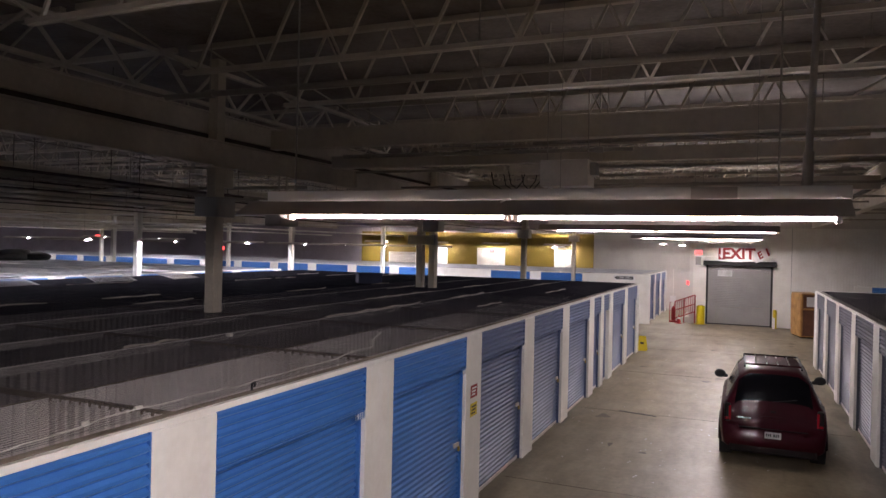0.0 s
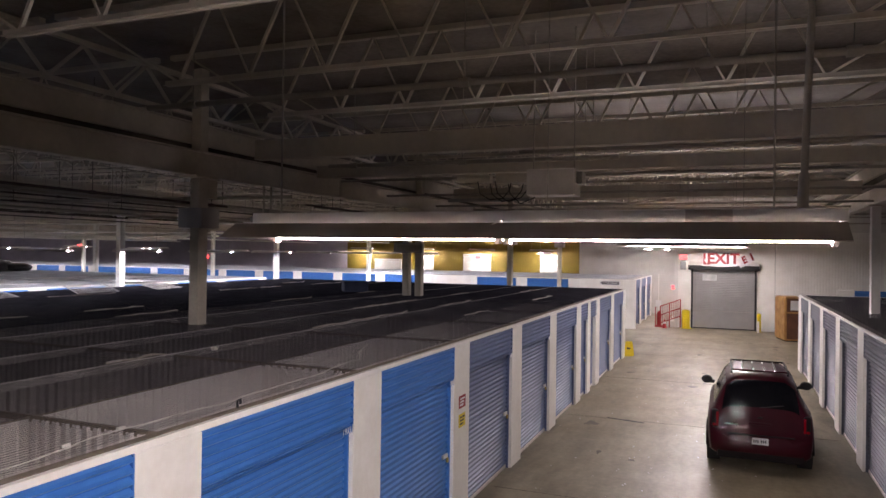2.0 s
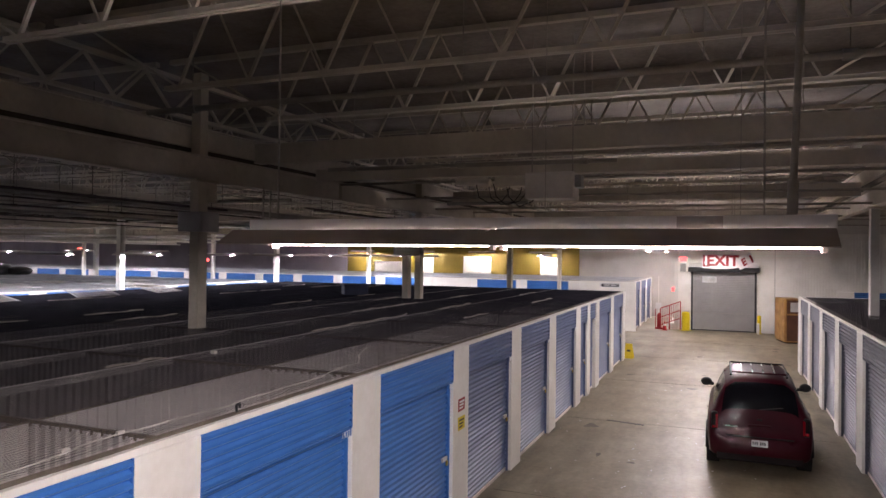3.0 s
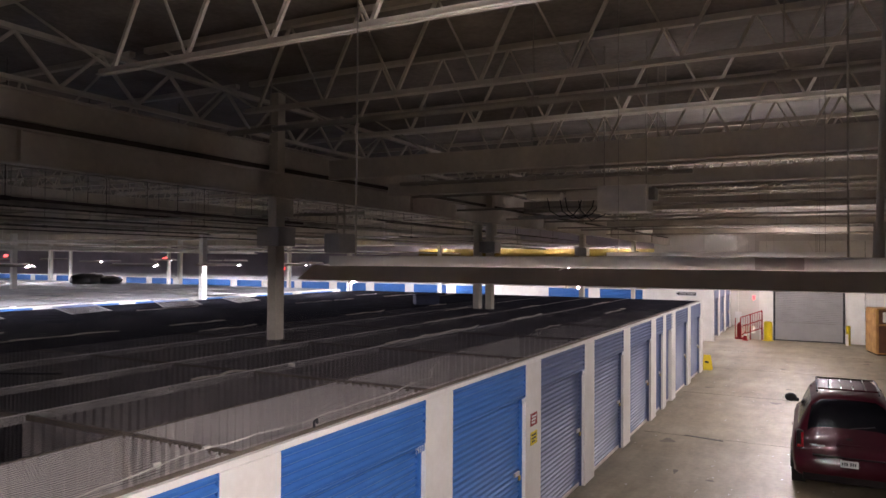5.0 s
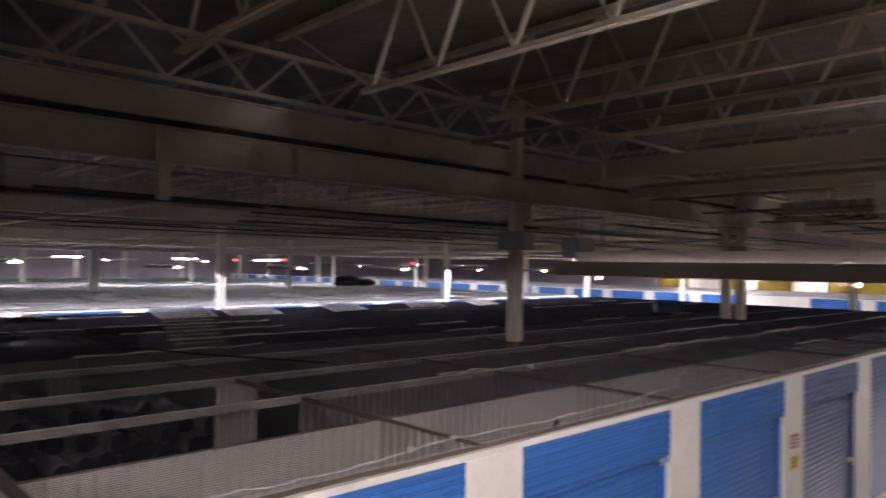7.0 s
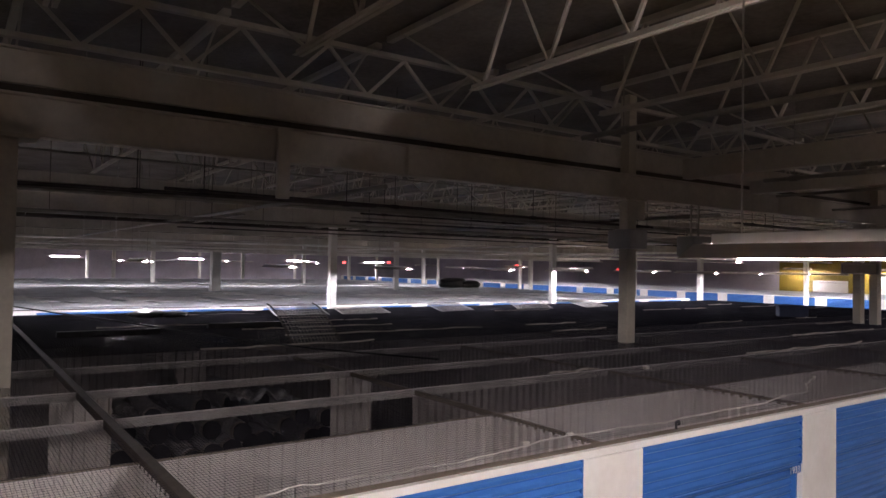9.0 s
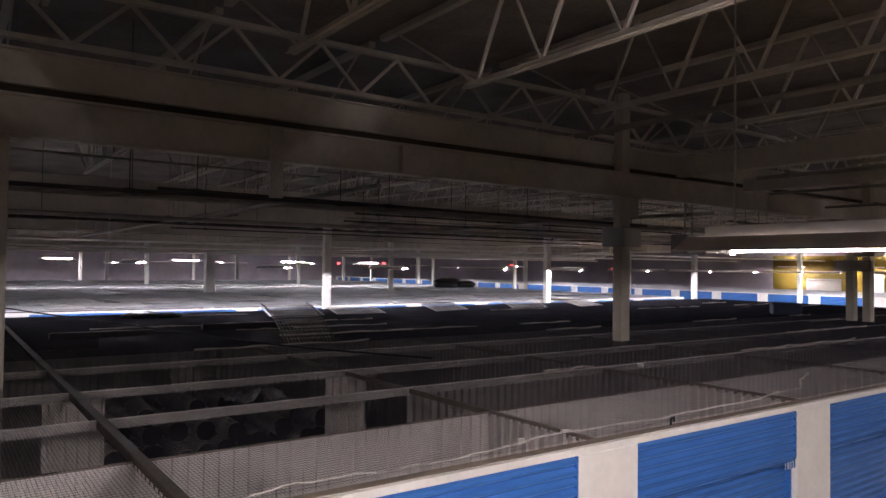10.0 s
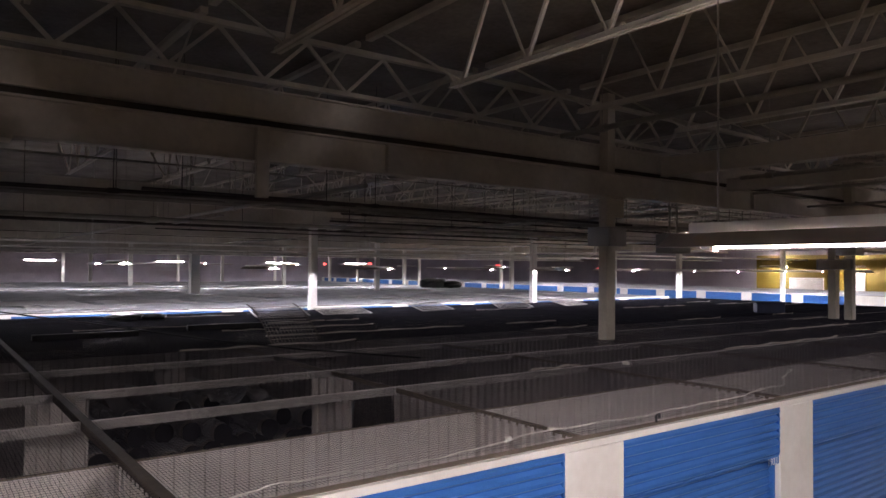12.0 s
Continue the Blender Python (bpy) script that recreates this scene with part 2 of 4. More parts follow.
struct("ceiling", boxm(-78, 26, -14, 60, 7.35, 7.5), M["deck"], "dark roof deck above the steel joists", "ceiling")


def block_wall(name, x0, x1, y0, y1, z0, z1, m, label):
    return struct(name, boxm(x0, x1, y0, y1, z0, z1), m, label, "wall")


# wall with the loading door: opening x 1.9..5.3, z 0..3.4 at y 43.2
YB = 43.2
bm = bmesh.new()
box(bm, 1.2, 1.9, YB, YB + 0.25, 0, 5.4)
box(bm, 5.3, 6.2, YB, YB + 0.25, 0, 5.4)
box(bm, 1.9, 5.3, YB, YB + 0.25, 3.4, 5.4)
struct("wall_north", bm, M["white"], "grey-white painted wall round the loading door", "wall")
bm = bmesh.new()
sheet(bm, ribs(19.6, 0.14, 0.005), 0, 5.4, lambda u, d, a: (6.2 + u, YB - 0.3 - d, a), 0.05)
struct("wall_cladding", bm, M["white"], "white ribbed metal cladding wall", "wall")
block_wall("wall_soffit", 1.2, 26, YB - 0.2, YB + 0.3, 5.4, 7.35, M["greywhite"], "plain wall above the cladding")
block_wall("wall_return", 1.0, 1.2, YB, 52, 0, 7.35, M["greywhite"], "grey side wall beyond the ramp rail")
block_wall("wall_far_north", -6, 1.0, 52, 52.25, 0, 7.35, M["greywhite"], "grey back wall with exit lamps")
block_wall("wall_yellow", -27, -6, 55, 55.25, 0, 5.2, M["yellow_wall"], "yellow painted back wall")
block_wall("wall_above_yellow", -27, -6, 55.0, 55.3, 5.2, 7.35, M["dark_wall"], "dark wall above the yellow band")
block_wall("wall_step", -6.2, -6, 52.25, 55, 0, 7.35, M["greywhite"], "grey return of the back wall")
block_wall("wall_far_west_north", -78, -27, 55, 55.25, 0, 7.35, M["dark_wall"], "dark far back wall")
block_wall("wall_west", -78, -77.75, -14, 60, 0, 7.35, M["dark_wall"], "dark far side wall")
block_wall("wall_east", 25.75, 26, -14, YB, 0, 7.35, M["dark_wall"], "plain side wall")
block_wall("wall_south", -78, 26, -14, -13.75, 0, 7.35, M["dark_wall"], "plain end wall behind the aisle")

# ---------------------------------------------------------------- roof steel
COLX = [-5.05 - 12.2 * i for i in range(6)] + [7.15, 19.35]
COLY = [1.08 + 9.86 * j for j in range(-1, 6)]


for x in COLX:
    g = thing("roof_girder", "beige painted steel roof girder over a column line", "girder", "roof girders", (x, 0, 0))
    ye = 54.9 if x < -6 else 51.9 if x < 0 else 43
    for nm, c, za, zb, w in (("beam", 0, 5.38, 5.83, 0.22), ("upper_beam", -0.15, 5.96, 6.36, 0.16)):
        part(nm + "_bottom_flange", boxm(c - w / 2, c + w / 2, -13.7, ye, za, za + 0.025), M["steel"], g)
        part(nm + "_top_flange", boxm(c - w / 2, c + w / 2, -13.7, ye, zb - 0.025, zb), M["steel"], g)
        # Added dark plate: stands for the flange shadow in the gap.
        if nm == "upper_beam":
            part("infill_plate", boxm(c - 0.01, c + 0.01, -13.7, ye, 5.832, 5.958), M["brown"], g)
        part(nm + "_web", boxm(c - 0.01, c + 0.01, -13.7, ye, za + 0.025, zb - 0.025), M["steel"], g)
    for y in [1.17 + 9.8 * j + 4.9 for j in range(-1, 5)]:
        part("stiffener", boxm(0.01, 0.1, y - 0.012, y + 0.012, 5.405, 5.805), M["steel"], g)


def cross_beam(y, xa, xb, za, zb):
    b = thing("cross_beam", "beige painted steel cross beam between girders", "beam", "cross beams", (0, y, 0))
    part("bottom_flange", boxm(xa, xb, -0.1, 0.1, za, za + 0.02), M["steel"], b)
    part("top_flange", boxm(xa, xb, -0.1, 0.1, zb - 0.02, zb), M["steel"], b)
    part("web", boxm(xa, xb, -0.085, 0.085, za + 0.02, zb - 0.02), M["steel"], b)


cross_beam(12.3, -3.4, 7.0, 5.44, 5.66)
for j, y in enumerate(COLY):
    for k, (xa, xb) in enumerate(((-4.6, 6.9),)):
        if y > 43 or y < 5:
            continue
        cross_beam(y + 0.35, xa + 0.55, xb, 5.68, 6.02)

# one bar joist, then copies
joist = thing("bar_joist", "beige open-web steel bar joist under the roof deck", "joist", "roof joists", (-5.05, 3.45, 0))
for s in (-1, 1):
    part("bottom_chord", box(boxm(2.1, 10.9, min(s * 0.012, s * 0.055), max(s * 0.012, s * 0.055), 6.16, 6.167), 2.1, 10.9, min(s * 0.012, s * 0.018), max(s * 0.012, s * 0.018), 6.167, 6.225), M["steel"], joist)
part("top_chord", boxm(0.15, 12.05, -0.05, 0.05, 7.22, 7.3), M["steel"], joist)
webs = []
n = 7
step = 1.08
for i in range(n):
    xa = 2.32 + i * step
    webs += [((xa, 6.19), (xa + step / 2, 7.25), 0.036), ((xa + step / 2, 7.25), (xa + step, 6.19), 0.022)]
webs += [((2.32, 6.19), (0.5, 7.25), 0.026), ((9.88, 6.19), (11.7, 7.25), 0.026)]
cache = {}
for (xa, za), (xb, zb), thick in webs:
    key = (round(xb - xa, 3), round(zb - za, 3))
    if key not in cache:
        cache[key] = mesh_of("web_bar", bar(bmesh.new(), (0, 0, 0), (xb - xa, 0, zb - za), thick, thick), M["steel"])
    w = part("web_bar", cache[key], None, joist)
    w.location = (xa, 0, za)
for bx in (-5.05, -17.25, -29.45, 7.15):
    ys = [3.45 + 2.2 * i for i in range(-6, 0)] + [5.67, 7.87, 10.06] + [13.2 + 2.1 * i for i in range(14)]
    if bx != -5.05:
        ys = [3.45] + ys
    if bx < -20:
        ys = ys[8:]
    for y in ys:
        copy_thing(joist, pose(bx, y, 0))

lat = thing("lattice_girder", "beige steel lattice girder above the main girder", "girder", "", (-5.2, 0, 0))
part("top_chord", boxm(-0.05, 0.05, -12, 42, 7.1, 7.17), M["steel"], lat)
part("bottom_chord", boxm(-0.05, 0.05, -12, 42, 6.46, 6.52), M["steel"], lat)
up = mesh_of("web_bar", bar(bmesh.new(), (0, -0.617, 0), (0, 0, 0.6), 0.045, 0.045), M["steel"])
dn = mesh_of("web_bar", bar(bmesh.new(), (0, 0, 0.6), (0, 0.617, 0), 0.045, 0.045), M["steel"])
for k in range(42):
    for me in (up, dn):
        w = part("web_bar", me, None, lat)
        w.location = (0, -9.93 + 1.233 * k, 6.5)

# ---------------------------------------------------------------- columns


def column(x, y, near, paint="column"):
    c = thing("steel_column", "beige steel column rising between the storage rows, far ones whitened for lamplight", "column", "columns", (x, y, 0))
    part("shaft", boxm(-0.1, 0.1, -0.12, 0.12, 0, 5.34, bevel=0.012), M[paint], c)
    part("base_plate", boxm(-0.25, 0.25, -0.25, 0.25, 0, 0.02), M["column"], c)
    part("cap_plate", boxm(-0.2, 0.2, -0.3, 0.3, 5.34, 5.378), M["column"], c)
    if near:
        part("junction_box", boxm(-0.26, 0.26, -0.24, 0.24, 4.45, 4.8, bevel=0.012), M["duct"], c)
        part("bracket", boxm(-0.05, 0.05, 0.12, 0.42, 5.0, 5.339), M["column"], c)
        part("upper_stub", boxm(-0.1, 0.1, -0.1, 0.1, 5.832, 7.3), M["column"], c)


for i, x in enumerate(COLX[:6]):
    for y in COLY:
        if y > 50 or (i == 2 and abs(y - 10.94) < 0.1):
            continue
        # Far column lines go white: their bright lamplight is put into the paint.
        column(x, y, i == 0 and y > 5, "column" if i == 0 else "white")

column(-5.47, 20.8, False)
column(7.15, 20.8, False, "white")
clad = tagged(part("column_cladding", box(boxm(-0.2, 0.2, -0.2, 0.2, 0.0, 4.6, bevel=0.01), -0.32, 0.32, -0.32, 0.32, 4.6, 4.75, bevel=0.01), M["white"]), "white boxed cladding round a far column", "cladding")
clad.location = (-29.45, 10.94, 0)
panel = thing("column_panel", "dark metal switch panel fixed to a pair of columns", "panel", "", (-5.3, 20.62, 4.05))
part("case", boxm(-0.5, 0.45, -0.1, 0.06, 0, 0.3, bevel=0.012), M["duct"], panel)
part("cover", boxm(-0.44, 0.39, -0.112, -0.102, 0.03, 0.27, bevel=0.004), M["column"], panel)

# ---------------------------------------------------------------- storage doors
DW, DH = 2.40, 2.655
door = thing("storage_door", "blue ribbed steel roll-up door in a white storage front", "door", "storage doors", (0, Y0 + PITCH / 2, 0))
prof = ribs(0.47, 0.078, 0.034, 0.14, 0.26)
part("header_panel", sheet(bmesh.new(), prof, -DW / 2, DW / 2, lambda u, d, a: (-0.012 + d, a, DH - 0.47 + u), 0.01), M["blue"], door)
prof = ribs(2.13, 0.0785, 0.026, 0.14, 0.26)
part("curtain", sheet(bmesh.new(), prof, -DW / 2 + 0.02, DW / 2 - 0.02, lambda u, d, a: (-0.10 + d, a, 0.05 + u), 0.006), M["blue"], door)
part("bottom_bar", boxm(-0.125, -0.075, -DW / 2 + 0.02, DW / 2 - 0.02, 0.004, 0.06, bevel=0.004), M["galv"], door)
for s in (-1, 1):
    part("header_side", boxm(-0.03, 0.017, s * DW / 2 - 0.012, s * DW / 2 + 0.004, DH - 0.47, DH), M["blue"], door)
part("header_lip", boxm(-0.09, 0.006, -DW / 2, DW / 2, DH - 0.485, DH - 0.472), M["blue"], door)
for s in (-1, 1):
    part("guide", boxm(-0.13, -0.035, s * DW / 2 - 0.02, s * DW / 2 + 0.02, 0, DH - 0.49), M["blue"], door)
latch = part("latch", boxm(-0.08, -0.05, DW / 2 - 0.22, DW / 2 - 0.04, 1.02, 1.08, bevel=0.004), M["galv"], door)
part("padlock", boxm(-0.06, -0.03, DW / 2 - 0.10, DW / 2 - 0.05, 0.95, 1.02, bevel=0.006), M["brass"], latch, "brass padlock")
tag = part("number_tag", boxm(0.004, 0.012, DW / 2 - 0.16, DW / 2 - 0.01, 2.10, 2.17), M["blue"], door)



def recoloured(paint, header, label):
    """The door again in another colour, set aside until the rows place it."""
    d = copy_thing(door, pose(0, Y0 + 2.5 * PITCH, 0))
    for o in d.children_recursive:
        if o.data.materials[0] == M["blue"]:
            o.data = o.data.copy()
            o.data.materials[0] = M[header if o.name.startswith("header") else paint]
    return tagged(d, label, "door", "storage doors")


greyer_door = recoloured("faded", "dull", "grey-blue ribbed steel roll-up door in a storage front, dulled for the flat view")
grey_door = recoloured("grey_blue", "grey_blue", "grey-blue ribbed steel roll-up door beside the parked car, darkened for shade")
narrow_door = thing("narrow_storage_door", "narrow grey-blue ribbed roll-up door in a storage front, dulled for the flat view", "door", "storage doors", (0, Y0 + 5.26 * PITCH, 0))
for o in greyer_door.children_recursive:
    q = o.copy()
    scene.collection.objects.link(q)
    q.name = o.name.split(".")[0]
    q.parent = narrow_door
    q.data = o.data.copy()
    for v in q.data.vertices:
        v.co.y *= 0.44
PLACED = {(LX, Y0, 0), (LX, Y0, 2)}

front_post = struct("front_post", boxm(-0.13, 0.02, -0.335, 0.335, 0, DH, bevel=0.006), M["white"], "white steel front post between storage doors", "post")
front_post["group"] = "front posts"
front_post.location = (0, Y0, 0)
narrow_post = struct("narrow_front_post", boxm(-0.13, 0.02, -0.24, 0.24, 0, DH, bevel=0.006), M["white"], "narrow white steel post between two small storage doors", "post")
narrow_post.location = (0, Y0 + 5.51 * PITCH, 0)


def row(x, y, rz, k0, k1, halved=None, blank=()):
    """A front of doors and posts: bay k is centred k * PITCH along the front's own y. The halved bay holds two narrow doors."""
    base = pose(x, y, 0, 0, 0, rz)
    for k in range(k0, k1):
        if k == halved:
            copy_thing(narrow_door, base @ pose(0, (k + 0.76) * PITCH, 0))
            continue
        m = base @ pose(0, (k + 0.5) * PITCH, 0)
        if k in blank:
            w = struct("front_panel", boxm(-0.1, 0.01, -PITCH / 2 + 0.34, PITCH / 2 - 0.34, 0, DH), M["white"], "plain white steel panel closing a storage front", "panel")
            w.matrix_basis = m
            continue
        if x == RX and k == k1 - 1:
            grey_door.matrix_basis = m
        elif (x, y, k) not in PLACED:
            copy_thing(grey_door if x == RX else greyer_door if (x == LX and k > 1) or x == -1.0 else door, m)
    for k in range(k0, k1 + 1):
        if (x, y, k) != (0.0, Y0, 0):
            copy_thing(front_post, base @ pose(0, k * PITCH, 0))
    c = struct("front_cap", boxm(-0.035, 0.014, k0 * PITCH - 0.33, k1 * PITCH + 0.33, DH + 0.003, H), M["white"], "white steel cap strip along the storage fronts", "trim")
    c.matrix_basis = base


row(LX, Y0, 0, -4, 8, halved=5)             # our aisle, one side, y -7.5 .. 29.8
row(RX, Y0 + 0.4 + 8 * PITCH - 0.9, 180, 0, 5)   # the other side
row(-17.6, Y0 + 0.5, 0, -3, 8)             # second aisle
row(-38.0, Y0 + 0.5, 0, -3, 8)             # third aisle
row(-1.2 - 24 * PITCH, 40.9, -90, 0, 24, blank=(20, 23))                 # block across the cross aisle, facing us
row(-1.0, 41.3, 0, 0, 3)                    # its side along the aisle
row(8.6, 36.0, -90, 0, 5)

struct("wall_row_end", boxm(6.26, 13.2, 13.16, 13.24, 0, H), M["white"], "plain white end wall of the storage row", "wall")
struct("wall_row_far_end", boxm(6.22, 13.2, 29.2, 29.6, 0, H), M["white"], "plain white far end wall of the storage row", "wall")

# ---------------------------------------------------------------- partitions, rails, wire mesh


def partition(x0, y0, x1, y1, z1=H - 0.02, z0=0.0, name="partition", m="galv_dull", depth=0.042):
    L = math.hypot(x1 - x0, y1 - y0)
    ux, uy = (x1 - x0) / L, (y1 - y0) / L
    bm = sheet(bmesh.new(), ribs(L, 0.11, depth, 0.42, 0.08), z0, z1, lambda u, d, a: (x0 + ux * u - uy * d, y0 + uy * u + ux * d, a), 0.003)
    p = part(name, bm, M[m])
    return tagged(p, "galvanised ribbed steel partition between storage units", "partition", "partitions", "structure")


YL = [Y0 + PITCH * k for k in range(-4, 9)]
tagged(part("front_angle", boxm(-0.12, -0.04, YL[0], YL[-1], H - 0.06, H + 0.004), M["angle"]), "brown steel angle behind the front cap", "rail", kind="structure")
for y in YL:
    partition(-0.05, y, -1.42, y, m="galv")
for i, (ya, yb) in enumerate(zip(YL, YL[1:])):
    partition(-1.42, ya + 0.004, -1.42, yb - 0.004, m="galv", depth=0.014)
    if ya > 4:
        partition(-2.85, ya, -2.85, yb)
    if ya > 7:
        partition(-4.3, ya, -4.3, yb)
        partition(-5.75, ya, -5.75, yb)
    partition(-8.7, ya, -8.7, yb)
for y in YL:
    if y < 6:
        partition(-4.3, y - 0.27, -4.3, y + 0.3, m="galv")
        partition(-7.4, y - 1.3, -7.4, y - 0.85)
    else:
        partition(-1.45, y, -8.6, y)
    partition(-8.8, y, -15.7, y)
# Block backs are coloured dark to keep the unit interiors dim.
for x0, x1, yy0, yy1, nm in ((-15.8, -15.76, YL[0], YL[-1], "wall_block_back"), (-0.2, -15.8, YL[-1] + 0.1, YL[-1] + 0.14, "wall_block_end"),
                             (-36.6, -36.56, -4, 30.2, "wall_block_back_2"), (-54, -53.96, -4, 30.2, "wall_block_back_3"),
                             (-17.7, -36.5, 30.06, 30.2, "wall_block_end_2"), (-38.1, -53.9, 30.06, 30.2, "wall_block_end_3")):
    struct(nm, boxm(min(x0, x1), max(x0, x1), yy0, yy1, 0, H - 0.01), M["white" if "end_" in nm else "brown"], "plain white end of a storage block" if "end_" in nm else "plain dark back of a storage block", "wall")
for xr in (-1.42, -2.8, -4.3, -6.1):
    top = H - 0.008 if xr > -2 else H + 0.016
    r = part("mesh_rail", boxm(xr - 0.012, xr + 0.012, YL[0], YL[-1] + 0.1, top - 0.086 if xr < -2 else H - 0.019, top), M["rail" if xr < -2 else "angle"])
    tagged(r, "pale steel strip holding the wire mesh over the units", "rail", "mesh rails", "structure")
# Random short pale strips stand for wavy highlights along the mesh seams.
frag = random.Random(21)
for i in range(34):
    x, y, L = frag.uniform(-14.3, -2.0), frag.uniform(3.0, 27.0), frag.uniform(0.8, 2.6)
    x = -1.42 - 1.46 * round((-1.42 - x) / 1.46)
    pts = [(x + 0.05 * math.sin(2.2 * k + i), y + L * k / 6, H + 0.02 + 0.012 * math.sin(1.7 * k + i)) for k in range(7)]
    bm = bmesh.new()
    q = [[bm.verts.new((px + dx, py, pz + dz)) for dx, dz in ((-0.008, -0.012), (0.008, -0.012), (0.008, 0.016), (-0.008, 0.016))] for px, py, pz in pts]
    for a, b in zip(q, q[1:]):
        for k in range(4):
            bm.faces.new((a[k], a[(k + 1) % 4], b[(k + 1) % 4], b[k]))
    bm.faces.new(q[0][::-1]), bm.faces.new(q[-1])
    tagged(part("mesh_seam", bm, M["pipe"]), "short pale bent strip along a mesh seam, like a highlight", "strip", "mesh seams", "structure")
for y in YL:
    r = part("mesh_joist", boxm(-15.7, -0.12, y - (0.036 if y < 3 else 0.014), y + (0.036 if y < 3 else 0.014), H - 0.05, H + (0.026 if y < 3 else 0.003)), M["brown" if y < 3 else "angle"])
    tagged(r, "brown steel angle under the wire mesh", "rail", "mesh joists", "structure")


def wires(bm, x0, x1, y0, y1, z, sx, sy, t):
    def wire(a, b, c, d, za):
        v = [bm.verts.new(p) for p in ((a, c, za), (b, c, za), (b, d, za), (a, d, za), (a, c, za + t), (b, c, za + t), (b, d, za + t), (a, d, za + t))]
        for f in ((0, 1, 5, 4), (1, 2, 6, 5), (2, 3, 7, 6), (3, 0, 4, 7), (4, 5, 6, 7), (3, 2, 1, 0)):
            bm.faces.new([v[i] for i in f])
    for i in range(int((x1 - x0) / sx)):
        wire(x0 + i * sx, x0 + i * sx + t, y0, y1, z)
    for i in range(int((y1 - y0) / sy)):
        wire(x0, x1, y0 + i * sy, y0 + i * sy + t, z + t)
    return bm


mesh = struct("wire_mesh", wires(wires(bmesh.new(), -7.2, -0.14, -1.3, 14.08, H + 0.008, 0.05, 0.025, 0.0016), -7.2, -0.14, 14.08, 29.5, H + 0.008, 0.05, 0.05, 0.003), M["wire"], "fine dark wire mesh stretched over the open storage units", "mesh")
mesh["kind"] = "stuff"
mesh = struct("wire_mesh_far", wires(bmesh.new(), -15.8, -7.2, -7.4, 29.5, H + 0.008, 0.05, 0.05, 0.004), M["wire_dark"], "wire mesh over the storage units, darkened for shade", "mesh")
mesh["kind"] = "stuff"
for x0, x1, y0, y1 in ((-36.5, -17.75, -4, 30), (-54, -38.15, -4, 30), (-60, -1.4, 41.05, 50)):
    m = struct("wire_mesh_block", wires(bmesh.new(), x0, x1, y0, y1, H + 0.008, 0.12, 0.12, 0.008), M["wire_pale" if x0 < -20 else "wire"], "wire mesh over a far storage block, paled for lamplight", "mesh")
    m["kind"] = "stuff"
    # Added slab: its dark colour stands in for the shaded unit interiors.
    struct("unit_tops", boxm(x0, x1, y0, y1, 1.5, 1.52), M["brown"], "added dark slab standing in for the dim inside of a far storage block", "floor")

m = struct("wire_mesh_side", wires(bmesh.new(), 6.4, 13, 13.35, 29.1, H + 0.008, 0.05, 0.05, 0.002), M["wire"], "fine wire mesh over the storage units beside the car", "mesh")
m["kind"] = "stuff"
for x in (7.75, 9.25, 10.75):
    partition(x, 13.4, x, 29.1)
for k in range(1, 5):
    partition(6.4, 28.98 - PITCH * k, 13.0, 28.98 - PITCH * k)

# ---------------------------------------------------------------- strip lights


def strip_light(at, tube, label, slot=0.007, drop=0.0255, lip=0.008):
    """Housing on top, two sloping reflector wings with a slot beside the housing, two tubes end to end."""
    light = thing("strip_light", label, "light", "strip lights", at)
    part("housing", boxm(-1.055, 1.08, -0.05, 0.05, 0.075, 0.12, bevel=0.004), M["fixture"], light)
    for s in (-1, 1):
        bm = bmesh.new()
        q = ((s * (0.052 + slot), 0.078), (s * 0.165, lip), (s * 0.162, lip - 0.003), (s * (0.05 + slot), 0.074))
        a = [bm.verts.new((-1.13, y, z)) for y, z in q]
        b = [bm.verts.new((1.075, y, z)) for y, z in q]
        for i in range(4):
            bm.faces.new((a[i], a[(i + 1) % 4], b[(i + 1) % 4], b[i]))
        bm.faces.new(a), bm.faces.new(b)
        part("reflector_wing", bm, M["skirt"], light)
        for x in (-1.06, 0.0, 1.06):
            part("wing_strap", boxm(x - 0.01, x + 0.01, min(s * 0.05, s * 0.088), max(s * 0.05, s * 0.088), 0.079, 0.083), M["fixture"], light)
    for x0, x1 in ((-0.97, -0.02), (0.02, 1.05)):
        part("tube", rod(bmesh.new(), (x0, 0, drop), (x1, 0, drop), 0.008, 12), tube, light, "glowing fluorescent tube")
        for x in (x0, x1):
            part("lamp_holder", boxm(x - 0.008, x + 0.008, -0.018, 0.018, 0.004, 0.074), M["skirt"], light)
    for x in (-0.95, 0.88):
        part("hanger", rod(bmesh.new(), (x, 0, 0.12), (x, 0, 7.36 - at[2]), 0.004, 6), M["pipe"], light)
    return light


light = strip_light((3.04, 3.2, 4.1), M["tube_near"], "white enamel fluorescent strip light hanging across the aisle", slot=0.009, lip=0.02)
clip = part("spring_clip", tube_path(bmesh.new(), [(0.01, -0.05, 0.075), (0.0, -0.07, 0.082), (-0.02, -0.075, 0.07), (-0.03, -0.07, 0.055)], 0.004), M["fixture"], light)
part("ballast_cover", boxm(0.62, 0.76, -0.052, -0.048, 0.08, 0.118), M["skirt"], light)
# Unseen lamp added behind the camera to brighten the near units.
copy_thing(light, pose(3.04, -2.8, 4.1))
worn = strip_light((3.04, 7.8, 4.18), M["tube_mid"], "dusty fluorescent strip light hanging across the aisle", 0.03, lip=0.02)
